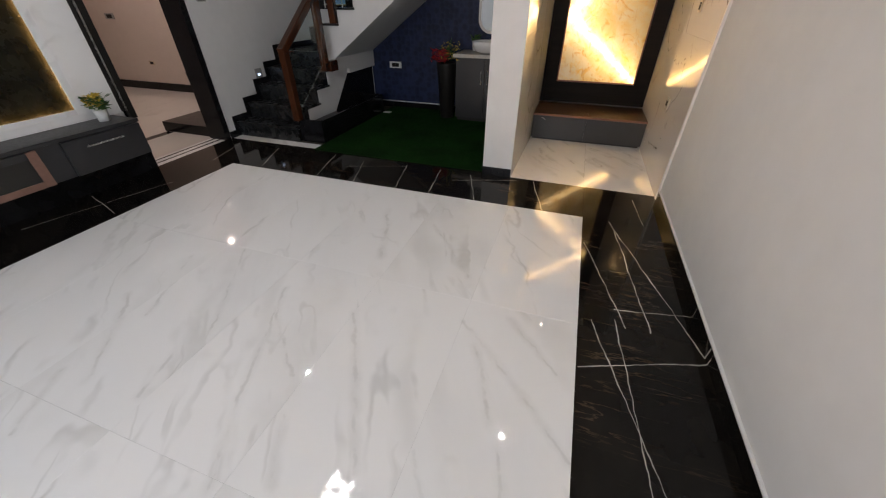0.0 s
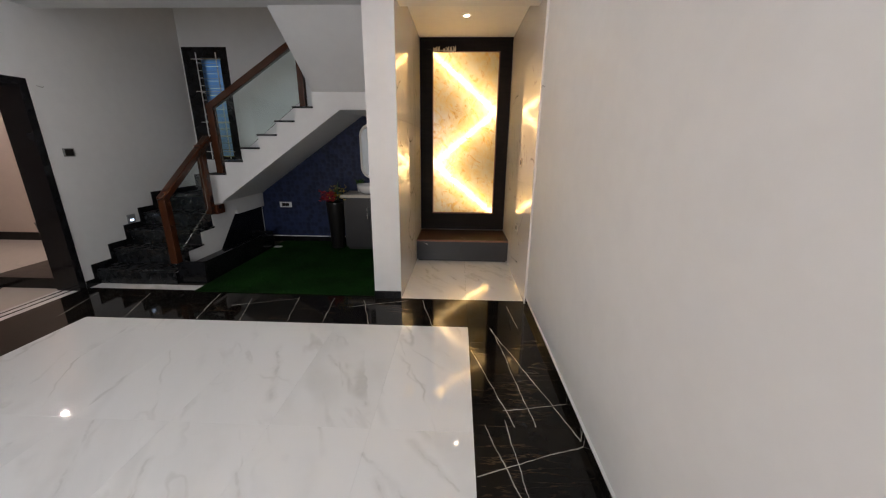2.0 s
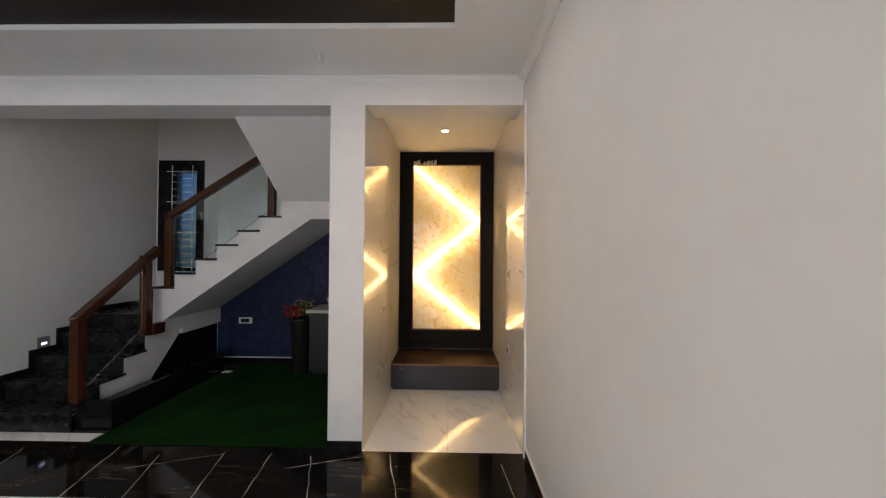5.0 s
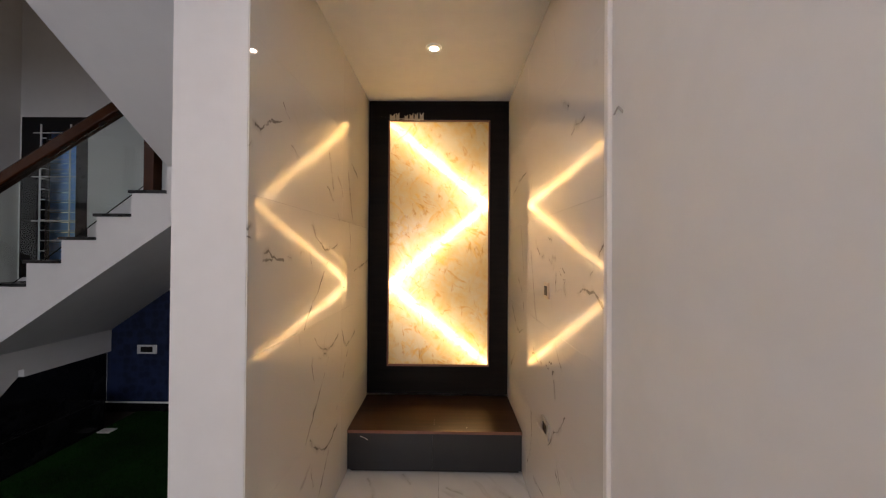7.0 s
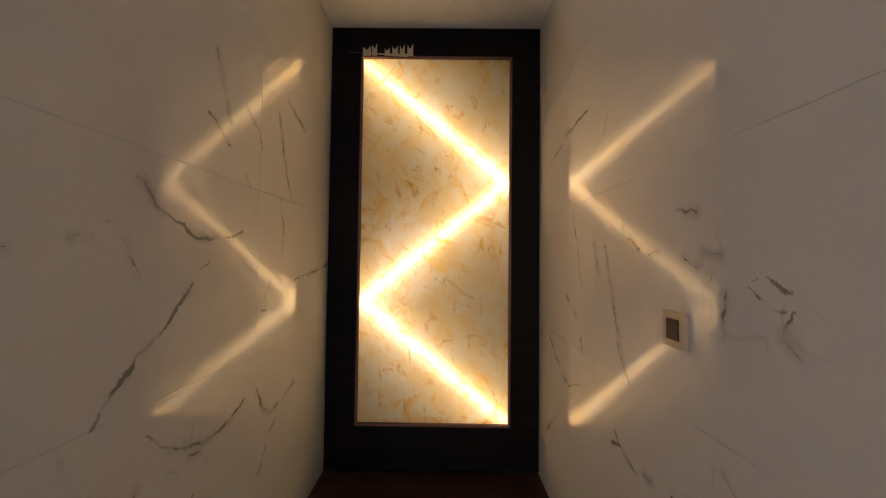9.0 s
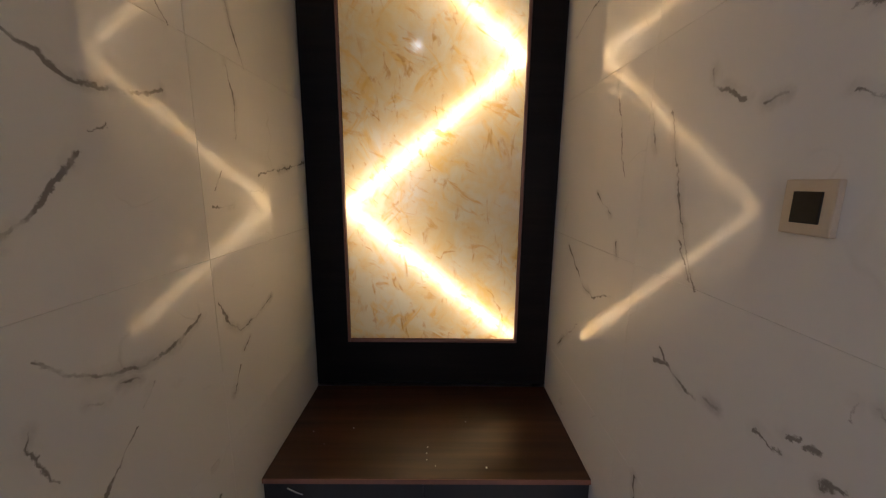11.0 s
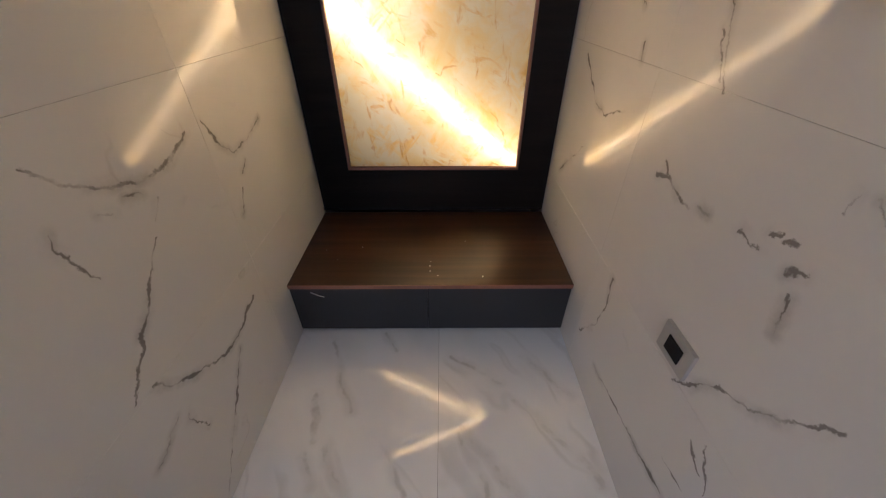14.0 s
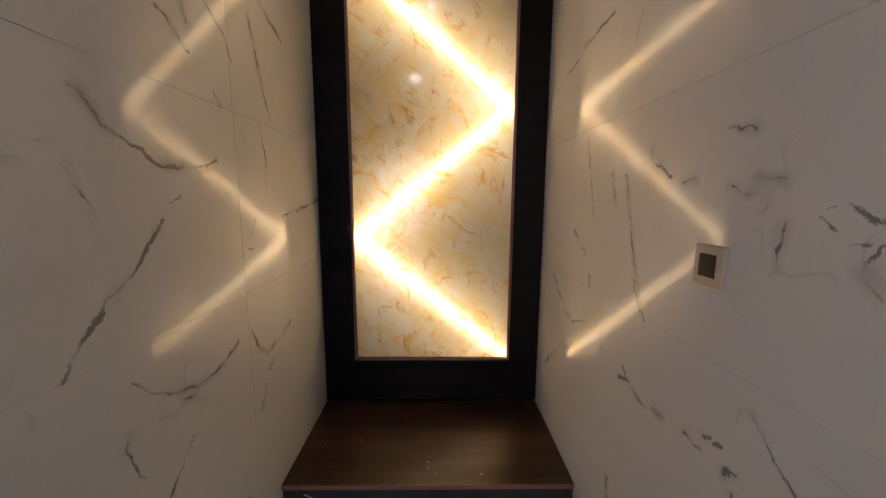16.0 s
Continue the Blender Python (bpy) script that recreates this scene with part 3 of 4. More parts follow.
b = box(EAST, EAST + 0.2, SOUTH - 0.2, NORTH + 0.15, 0, 3.3)
wall_east = structure("wall_east", b, PAINT, "long plain white painted wall, tiled inside the niche")
b = box(-0.482, -0.209, FRONT, 3.625, 0, 2.7449)
box(-0.482, -0.209, 3.6251, NORTH, 0, 3.3, bm=b)
wall_pillar = structure("wall_pillar", b, PAINT, "white painted pillar wall between stairs and niche")
# north wall round the window
WX0, WX1, WZ0, WZ1 = -3.66, -3.0, 1.29, 2.86
b = box(WEST - 0.25, WX0, NORTH, NORTH + 0.2, 0, 4.7)
box(WX1, EAST, NORTH, NORTH + 0.2, 0, 4.7, bm=b)
box(WX0, WX1, NORTH, NORTH + 0.2, 0, WZ0, bm=b)
box(WX0, WX1, NORTH, NORTH + 0.2, WZ1, 4.7, bm=b)
wall_north = structure("wall_north", b, PAINT, "white painted back wall of the stairwell with a narrow window")
# west wall round the doorway
DY0, DY1, DZ = 2.36, 3.38, 2.10
b = box(WEST - 0.25, WEST, SOUTH - 0.2, DY0, 0, 3.3)
box(WEST - 0.25, WEST, DY1, NORTH, 0, 4.7, bm=b)
box(WEST - 0.25, WEST, DY0, DY1, DZ, 3.3, bm=b)
wall_west = structure("wall_west", b, PAINT, "white painted wall with a black-framed doorway")
# south wall, out of view, round the assumed wide front window
b = box(WEST - 0.25, -2.0, SOUTH - 0.2, SOUTH, 0, 3.3)
box(0.2, EAST + 0.2, SOUTH - 0.2, SOUTH, 0, 3.3, bm=b)
box(-2.0, 0.2, SOUTH - 0.2, SOUTH, 2.75, 3.3, bm=b)
box(-2.0, 0.2, SOUTH - 0.2, SOUTH, 0, 0.35, bm=b)
structure("wall_south", b, PAINT, "white painted front wall with a wide window opening")
# next room
b = box(-8.8, WEST - 0.25, 5.25, 5.4, 0, 3.0)
box(-8.95, -8.8, -0.1, 5.4, 0, 3.0, bm=b)
box(-8.8, WEST - 0.25, -0.15, 0, 0, 3.0, bm=b)
structure("wall_next_room", b, PINK, "plain pinkish beige wall of the next room")
structure("ceiling_next_room", box(-8.8, WEST - 0.25, 0, 5.25, 2.97, 3.1), CEIL, "white ceiling of the next room", "ceiling")
# beam, ceilings
structure("beam", box(WEST, EAST, FRONT, 3.625, 2.745, 3.3), PAINT, "white painted beam across the room", "beam")
structure("ceiling_niche", box(-0.214, EAST, 3.625, NORTH, 2.905, 3.05), CEIL, "white niche ceiling with one downlight", "ceiling")
structure("ceiling_stairwell", box(WEST - 0.25, EAST, 3.37, NORTH + 0.2, 4.7, 4.85), CEIL, "white ceiling high over the stairs", "ceiling")
structure("wall_stairwell", box(WEST - 0.25, EAST, 3.42, 3.6, 3.3, 4.7), PAINT, "white upper wall over the beam")
CX0, CX1, CY0, CY1 = -3.12, 0.498, -0.15, 2.72
b = box(WEST, CX0, SOUTH, FRONT, CEILING, 3.3)
box(CX1, EAST, SOUTH, FRONT, CEILING, 3.3, bm=b)
box(CX0, CX1, CY1, FRONT, CEILING, 3.3, bm=b)
box(CX0, CX1, SOUTH, CY0, CEILING, 3.3, bm=b)
ceiling = structure("ceiling", b, CEIL, "white false ceiling with a brown recessed border", "ceiling")
structure("ceiling_recess", box(CX0, CX1, CY0, CY1, CEILING + 0.035, 3.3), BROWN, "dark brown painted recessed border of the ceiling", "ceiling")
structure("ceiling_panel", box(CX0 + 0.56, CX1 - 0.585, CY0 + 0.49, CY1 - 0.53, CEILING + 0.004, CEILING + 0.034, 0.004), CEIL,
          "white raised panel in the middle of the ceiling", "ceiling")
# small plaster cornice
prof = [(0.0, 0.0), (0.0, -0.055), (0.012, -0.055), (0.02, -0.035), (0.045, -0.014), (0.06, -0.010), (0.06, 0.0)]
structure("cornice_east", prism([(EAST - p, CEILING + q) for p, q in prof], "y", SOUTH, FRONT), CEIL, "thin white plaster cornice", "cornice")
structure("cornice_north", prism([(FRONT - p * 0.6, CEILING + q * 0.6) for p, q in prof], "x", WEST + 0.06, EAST - 0.06), CEIL, "thin white plaster cornice", "cornice")
# skirtings
structure("baseboard_east", box(EAST - 0.012, EAST, SOUTH, 3.27, 0, 0.078, 0.002), BLACK_SIDE, "black marble skirting along the white wall", "skirting")
structure("trim_east", box(EAST - 0.0135, EAST, SOUTH, 3.262, 0.078, 0.0875, 0.002), PAINT, "thin white plaster lip over the black skirting", "trim")
b = box(-0.484, -0.207, FRONT - 0.012, FRONT, 0, 0.078, 0.002)
structure("baseboard_pillar", b, GRANITE, "black granite skirting round the pillar", "skirting")
structure("baseboard_north", box(-2.78, -0.475, NORTH - 0.014, NORTH - 0.005, 0, 0.085), GRANITE, "black skirting under the navy wallpaper", "skirting")
structure("trim_north", box(-2.78, -0.475, NORTH - 0.02, NORTH - 0.005, 0.085, 0.097), WHITE_PLASTIC, "thin white strip over the skirting", "trim")
structure("baseboard_next_room", box(-8.8, WEST - 0.26, 5.235, 5.25, 0, 0.13), GRANITE, "dark skirting of the next room", "skirting")
b = box(WEST, WEST + 0.012, 3.39, 3.49, 0, 0.078)
structure("baseboard_west", b, GRANITE, "black granite skirting beside the doorway", "skirting")

# doorway lining
door = thing("door_1", (WEST, 2.9, 0), "open doorway lined with black granite", "doorway", kind="structure")
part("jamb", box(WEST - 0.255, WEST + 0.008, 3.312, 3.383, 0, 2.04, 0.003), GRANITE, door)
part("jamb", box(WEST - 0.255, WEST + 0.008, DY0 - 0.004, DY0 + 0.065, 0, 2.04, 0.003), GRANITE, door)
part("lintel", box(WEST - 0.255, WEST + 0.008, DY0 - 0.004, 3.383, 2.04, 2.105, 0.003), GRANITE, door)
stripes = [(-3.93, -3.885, WHITE_MARBLE), (-3.885, -3.86, GRANITE), (-3.86, -3.80, WHITE_MARBLE), (-3.80, -3.772, GRANITE), (-3.772, -3.70, WHITE_MARBLE)]
for x0, x1, mat in stripes:
    part("threshold_strip", box(x0, x1, DY0 + 0.066, 3.311, -0.012, 0.0), mat, door)

# window in the stairwell
win = thing("window_1", (-3.33, NORTH, WZ0), "narrow window with black granite frame, white grille and blue louvred glass", "window", kind="structure")
for x0, x1, z0, z1 in ((WX0, -3.46, WZ0, WZ1), (-3.112, WX1, WZ0, WZ1), (-3.46, -3.112, WZ1 - 0.14, WZ1), (-3.46, -3.112, WZ0, WZ0 + 0.05)):
    part("window_frame", box(x0, x1, NORTH - 0.006, NORTH + 0.19, z0, z1, 0.002), GRANITE, win)
part("shutter", box(-3.459, -3.43, NORTH + 0.035, NORTH + 0.075, WZ0 + 0.051, WZ1 - 0.141), FRAME_BLACK, win)
nl = 14
for k in range(nl):
    z = WZ0 + 0.055 + (WZ1 - WZ0 - 0.20) * k / nl
    pane = part("louvre_pane", bar((-3.43, NORTH + 0.055, z + 0.0475), (-3.113, NORTH + 0.055, z + 0.0475), 0.005, 0.092), BLUE_GLASS, win)
    pane.visible_shadow = False
for x in (-3.452, -3.158):
    part("grille_bar", rod((x, NORTH - 0.018, WZ0 + 0.01), (x, NORTH - 0.018, WZ1 - 0.075), 0.007), WHITE_PLASTIC, win)
for k in range(4):
    z = WZ0 + 0.12 + 0.43 * k
    part("grille_bar", rod((-3.53, NORTH - 0.018, z), (-3.09, NORTH - 0.018, z), 0.005), WHITE_PLASTIC, win)
for k in range(14):
    z = WZ0 + 0.06 + 0.1 * k
    part("grille_rung", rod((-3.452, NORTH - 0.018, z), (-3.40, NORTH - 0.018, z), 0.005, n=8), WHITE_PLASTIC, win)
    if k > 2:
        part("grille_rung", rod((-3.43, NORTH + 0.03, z), (-3.113, NORTH + 0.03, z), 0.003, n=8), WHITE_PLASTIC, win)

# navy wallpaper under the stairs
S0, S1 = (-2.74, 0.79), (-1.08, 1.94)   # underside of the upper flight: x, z
b = prism([(-2.78, 0.097), (-2.78, 0.82), (-1.06, 1.96), (-0.475, 1.96), (-0.475, 0.097)], "y", NORTH - 0.006, NORTH - 0.001)
structure("wallpaper", b, BLUE, "navy blue embossed wallpaper under the stairs", "wallpaper")

# ---- staircase ----
stair = thing("staircase", (-3.2, 3.6, 0), "staircase with black granite treads and white painted sides", "staircase", kind="structure")
SX = -2.79
RISE = 0.17
for k in range(5):
    y = 3.55 + 0.245 * k
    z = RISE * (k + 1)
    far = y + 0.275 if k < 4 else NORTH
    part("riser", box(WEST, SX, y, y + 0.015, z - RISE, z - 0.024), STEP_GRANITE, stair)
    part("tread", box(WEST, SX + 0.015, y - 0.02, far, z - 0.024, z, 0.006), STEP_GRANITE, stair)
# core of the lower flight
pts = [(3.565, 0)]
for k in range(5):
    pts += [(3.566 + 0.245 * k, RISE * (k + 1) - 0.025), (3.566 + 0.245 * (k + 1), RISE * (k + 1) - 0.025)]
pts = pts[:-1] + [(NORTH, RISE * 5 - 0.025), (NORTH, 0)]
part("stair_core", prism(pts, "x", WEST, SX - 0.006), GRANITE, stair)
# white side of the lower flight over its black cladding
low = [(3.566, 0.14)]
for k in range(5):
    low += [(3.566 + 0.245 * k, RISE * (k + 1) - 0.025), (3.566 + 0.245 * (k + 1), RISE * (k + 1) - 0.025)]
low = low[:-1] + [(4.78, RISE * 5 - 0.025), (4.78, 0.58), (4.40, 0.19), (4.36, 0.14)]
part("stringer", prism(low, "x", SX - 0.005, SX + 0.004), PAINT, stair, "white painted stair side")
part("landing_face", prism([(4.781, 0.58), (4.781, 0.83), (NORTH, 0.83), (NORTH, 0.58)], "x", SX - 0.005, -2.742), PAINT, stair)
part("cladding", box(SX - 0.006, SX + 0.001, 4.2, NORTH - 0.001, 0, 0.579), GRANITE, stair, "black granite cladding below the landing")
# winder at the corner
part("winder", prism([(WEST, NORTH), (SX - 0.07, 4.50), (SX - 0.07, NORTH)], "z", 0.851, 1.007), STEP_GRANITE, stair)
# upper flight
Y0 = 4.48
X0, RUN, UP, Z0 = -2.86, 0.2415, 0.1615, 1.168
outline = [(X0, 0.64), (X0, Z0 - 0.022)]
for k in range(6):
    z = Z0 + UP * k
    x = X0 + RUN * (k + 1)
    outline += [(x, z - 0.022), (x, z + UP - 0.022)]
outline[-1] = (outline[-1][0], Z0 + UP * 6)
outline += [(-0.485, Z0 + UP * 6), (-0.485, 1.94), (-1.08, 1.94), (-2.74, 0.79), (-2.742, 0.64)]
part("flight", prism(outline, "y", Y0, NORTH - 0.001), PAINT, stair, "white painted concrete flight")
for k in range(7):
    z = Z0 + UP * k
    x0, x1 = X0 + RUN * k, X0 + RUN * (k + 1)
    if k == 6:
        part("landing", box(x0 + 0.02, -0.485, Y0 + 0.3, NORTH, z - 0.01, z + 0.012, 0.004), STEP_GRANITE, stair)
    else:
        part("tread", box(x0 - 0.015, x1, Y0 - 0.015, NORTH, z - 0.022, z, 0.004), STEP_GRANITE, stair)
    if k:
        part("riser", box(x0 - 0.006, x0 + 0.004, Y0 + 0.008, NORTH, z - UP, z - 0.022), PAINT, stair)
# flight that comes back over the beam
slope = [(4.476, 2.139), (3.40, 2.86), (3.40, 3.2), (3.63, 3.2), (4.476, 2.50)]
part("upper_flight", prism(slope, "x", -1.405, -0.484), PAINT, stair, "white sloping underside of the next flight")
# stepped skirting on the wall
for k in range(5):
    y = 3.49 + 0.245 * k
    z = RISE * (k + 1)
    last = k == 4
    part("skirting", box(WEST, WEST + 0.012, y, NORTH if last else y + 0.245, z - RISE, z + 0.066), GRANITE, stair)
part("skirting", box(WEST, WEST + 0.013, 5.31, NORTH, 0.9, 1.075), GRANITE, stair)
structure("wall_landing", box(-0.475, -0.214, 3.625, NORTH, 3.3, 4.7), PAINT, "white upper wall beside the stairs")

# railing
rail = thing("stair_railing", (-2.76, 3.6, 0.26), "brown wooden stair railing with clear glass panels", "railing")
RX = -2.765
part("newel", box(RX - 0.04, RX + 0.04, 3.545, 3.625, 0.25, 0.985, 0.006), RAIL_WOOD, rail)
part("newel", box(RX - 0.04, RX + 0.04, 4.23, 4.31, 0.68, 1.52, 0.006), RAIL_WOOD, rail)
part("newel", box(-2.745, -2.665, Y0 + 0.0, Y0 + 0.08, Z0, 1.975, 0.006), RAIL_WOOD, rail)
part("newel", box(-1.575, -1.505, Y0 + 0.0, Y0 + 0.08, Z0 + UP * 5, 2.62, 0.006), RAIL_WOOD, rail)
part("handrail", bar((RX, 3.55, 0.95), (RX, 4.44, 1.60), 0.085, 0.075, 0.012), RAIL_WOOD, rail)
part("handrail", bar((-2.75, Y0 + 0.04, 1.945), (-1.50, Y0 + 0.04, 2.735), 0.085, 0.075, 0.012), RAIL_WOOD, rail)
part("foot_block", box(RX - 0.02, RX + 0.06, 4.31, 4.47, 0.66, 0.78, 0.01), RAIL_WOOD, rail)
b = prism([(3.63, 0.33), (4.225, 0.75), (4.225, 1.42), (3.63, 0.97)], "x", RX - 0.006, RX + 0.006)
g1 = part("glass_panel", b, GLASS, rail, "clear toughened glass panel")
b = prism([(-2.66, 1.22), (-1.58, 2.03), (-1.58, 2.64), (-2.66, 1.955)], "y", Y0 + 0.034, Y0 + 0.046)
g2 = part("glass_panel", b, GLASS, rail, "clear toughened glass panel")
for g in (g1, g2):
    g.visible_shadow = False

# trough beside the steps
trough = thing("planter_trough", (-2.65, 4.3, 0), "long empty black granite planter trough beside the steps", "planter")
TX0, TX1, TY0, TY1, TZ = -2.785, -2.47, 3.60, 5.15, 0.255
part("front_slab", box(TX0, TX1, TY0, TY0 + 0.03, 0, TZ, 0.003), GRANITE, trough)
part("side_slab", box(TX1 - 0.03, TX1, TY0 + 0.03, TY1 - 0.03, 0, TZ, 0.003), GRANITE, trough)
part("back_slab", box(TX0, TX1, TY1 - 0.03, TY1, 0, TZ, 0.003), GRANITE, trough)
part("bed", box(TX0, TX1 - 0.03, TY0 + 0.03, TY1 - 0.03, 0, 0.17), GRANITE, trough)
solid("paper_scrap", box(-2.44, -2.33, 5.05, 5.13, 0.013, 0.02, 0.002), WHITE_PLASTIC, "small white scrap lying on the grass mat", "scrap")

# artificial grass
b = bmesh.new()
rng = random.Random(4)
box(-2.46, -0.485, 3.375, 5.48, 0, 0.010, bm=b)
mat_grass = solid("grass_mat", b, GRASS, "dark green artificial grass mat on the floor", "grass mat")
verts, faces = [], []
for k in range(26000):
    x, y = rng.uniform(-2.45, -0.49), 3.38 + 2.09 * rng.random()
    a, h = rng.uniform(0, 6.283), rng.uniform(0.010, 0.02)
    dx, dy, lx, ly = 0.0022 * math.cos(a), 0.0022 * math.sin(a), rng.uniform(-0.01, 0.01), rng.uniform(-0.01, 0.01)
    i = len(verts)
    verts += [(x - dx, y - dy, 0.009), (x + dx, y + dy, 0.009), (x + lx, y + ly, 0.009 + h)]
    faces.append((i, i + 1, i + 2))
me = bpy.data.meshes.new("turf")
me.from_pydata(verts, [], faces)
me.materials.append(GRASS)
blades = tagged(new("turf", me), "short green plastic grass blades", "", "", "stuff")
blades.parent = mat_grass
blades.matrix_parent_inverse = Matrix.Translation(-mat_grass.location)

# ---- vanity under the stairs ----
VX0, VX1, VY = -1.29, -0.48, 5.0
van = thing("vanity_cabinet", (-0.9, 5.2, 0), "charcoal laminate vanity cabinet under the stairs", "cabinet")
part("plinth", box(VX0 + 0.02, VX1, VY + 0.05, NORTH - 0.03, 0.013, 0.06), FRAME_BLACK, van)
part("body", box(VX0, VX1, VY + 0.019, NORTH - 0.03, 0.06, 0.80, 0.002), CHARCOAL, van)
for x0, x1, hx in ((VX0, -0.905, -0.945), (-0.902, VX1, -0.86)):
    dr = part("door", box(x0 + 0.002, x1, VY, VY + 0.018, 0.065, 0.797, 0.002), CHARCOAL, van)
    h = rod((hx, VY - 0.025, 0.50), (hx, VY - 0.025, 0.66), 0.007)
    for z in (0.52, 0.64):
        rod((hx, VY - 0.025, z), (hx, VY, z), 0.004, bm=h)
    part("handle", h, STEEL, dr, "steel bar handle")
solid("countertop", box(VX0 - 0.03, VX1 + 0.003, VY - 0.03, NORTH - 0.022, 0.80, 0.84, 0.004), COUNTER, "cream stone countertop on the vanity", "countertop")
prof = [(0.0, 0.02), (0.10, 0.02), (0.15, 0.06), (0.185, 0.125), (0.195, 0.135), (0.205, 0.13), (0.19, 0.075), (0.15, 0.02), (0.11, 0.0), (0.0, 0.0)]
solid("wash_basin", lathe(prof, (-0.93, 5.2, 0.841), 40, squash=0.85), CERAMIC, "round white ceramic wash basin on the countertop", "basin")
tap = thing("basin_tap", (-0.80, 5.42, 0.841), "chrome pillar tap behind the basin", "tap")
b = rod((-0.80, 5.42, 0.841), (-0.80, 5.42, 1.12), 0.016)
part("pillar", b, STEEL, tap)
part("spout", rod((-0.80, 5.42, 1.10), (-0.82, 5.31, 1.08), 0.011), STEEL, tap)
part("lever", rod((-0.80, 5.42, 1.12), (-0.80, 5.39, 1.17), 0.006), STEEL, tap)


def rounded(x0, x1, z0, z1, r, n=8):
    pts = []
    for cx, cz, a in ((x1 - r, z1 - r, 0), (x0 + r, z1 - r, 90), (x0 + r, z0 + r, 180), (x1 - r, z0 + r, 270)):
        for k in range(n + 1):
            t = radians(a + 90 * k / n)
            pts.append((cx + r * math.cos(t), cz + r * math.sin(t)))
    return pts


mir = thing("mirror", (-0.85, NORTH - 0.02, 1.0), "rounded wall mirror in a white frame over the basin", "mirror")
outer, inner = rounded(-1.13, -0.60, 1.03, 1.83, 0.17), rounded(-1.10, -0.63, 1.06, 1.80, 0.145)
b = bmesh.new()
ring = [[b.verts.new((x, y, z)) for x, z in pts] for pts, y in ((outer, NORTH - 0.008), (outer, NORTH - 0.034), (inner, NORTH - 0.034), (inner, NORTH - 0.008))]
for r0, r1 in zip(ring, ring[1:] + ring[:1]):
    for k in range(len(outer)):
        b.faces.new((r0[k], r0[(k + 1) % len(outer)], r1[(k + 1) % len(outer)], r1[k]))
bmesh.ops.recalc_face_normals(b, faces=b.faces[:])
part("frame", b, WHITE_PLASTIC, mir, "white rounded frame")
part("mirror_glass", prism(inner, "y", NORTH - 0.022, NORTH - 0.010), MIRROR, mir)


def leaf(bm, p, d, w, curl=0.3):
    """A pointed leaf from p along d, folded a little along its middle."""
    p, d = Vector(p), Vector(d)
    side = d.cross(Vector((0.13, 0.31, 1))).normalized() * w
    up = side.cross(d).normalized() * w * curl
    v = [bm.verts.new(c) for c in (p, p + d * 0.45 + side + up, p + d * 0.5, p + d * 0.45 - side + up, p + d)]
    bm.faces.new((v[0], v[1], v[2]))
    bm.faces.new((v[1], v[4], v[2]))
    bm.faces.new((v[0], v[2], v[3]))
    bm.faces.new((v[3], v[2], v[4]))


def tuft(centre, n, size, spread, w, seed, lift=0.5, scatter=0.5):
    bm, r = bmesh.new(), random.Random(seed)
    for k in range(n):
        a = r.uniform(0, 6.283)
        d = Vector((math.cos(a) * spread, math.sin(a) * spread, r.uniform(lift - 0.4, lift + 0.5))) * size * r.uniform(0.6, 1.1)
        q = Vector(centre) + Vector((r.uniform(-1, 1), r.uniform(-1, 1), r.uniform(-0.8, 0.8))) * size * scatter
        leaf(bm, q, d, w * r.uniform(0.7, 1.2))
    return bm


pot = thing("tall_planter", (-1.46, 5.15, 0.012), "tall black tapered floor vase with artificial flowers", "vase")
prof = [(0.0, 0.0), (0.085, 0.0), (0.09, 0.01), (0.135, 0.68), (0.14, 0.70), (0.128, 0.70), (0.12, 0.62), (0.0, 0.62)]
part("vase", lathe(prof, (-1.46, 5.15, 0.012), 4 * 8), FRAME_BLACK, pot, "black glossy tapered vase")
part("red_flowers", tuft((-1.53, 5.06, 0.80), 120, 0.075, 1.0, 0.022, 5, 0.1, 1.15), RED, pot, "red artificial flowers", kind="stuff")
part("yellow_flowers", tuft((-1.38, 5.06, 0.86), 110, 0.04, 0.9, 0.010, 6, 0.4, 3.2), YELLOW, pot, "small yellow artificial blossoms", kind="stuff")
part("stems", tuft((-1.43, 5.12, 0.78), 44, 0.15, 0.7, 0.007, 7, 0.8), LEAF, pot, kind="stuff")
herb = thing("basin_plant", (-1.14, 5.38, 0.841), "small green potted plant beside the basin", "potted plant")
part("pot", lathe([(0, 0), (0.03, 0), (0.04, 0.07), (0.034, 0.07), (0, 0.06)], (-1.14, 5.38, 0.841), 20), WHITE_PLASTIC, herb)
part("leaves", tuft((-1.14, 5.38, 0.95), 50, 0.08, 0.8, 0.014, 8), LEAF, herb, kind="stuff")


def plate(name, at, w, h, axis, face, label, plate_mat, key_mat, keys=1, depth=0.011, sign=1):
    """A switch or socket plate on a wall that faces along axis; sign is the way it faces."""
    x, y, z = at
    ob = thing(name, at, label, "socket" if "socket" in name else "switch")

    def slab(u0, u1, z0, z1, d0, d1, bev):
        d0, d1 = sorted((d0 * sign, d1 * sign))
        if axis == "x":
            return box(x + d0, x + d1, y + u0, y + u1, z + z0, z + z1, bev)
        return box(x + u0, x + u1, y + d0, y + d1, z + z0, z + z1, bev)

    part("plate", slab(-w / 2, w / 2, -h / 2, h / 2, 0.0, depth, 0.003), plate_mat, ob)
    kw = w * face / keys
    for k in range(keys):
        u = -w * face / 2 + kw * k
        part("key", slab(u + 0.001, u + kw - 0.001, -h * face / 2, h * face / 2, depth - 0.002, depth + 0.003, 0.0015), key_mat, ob)
    return ob


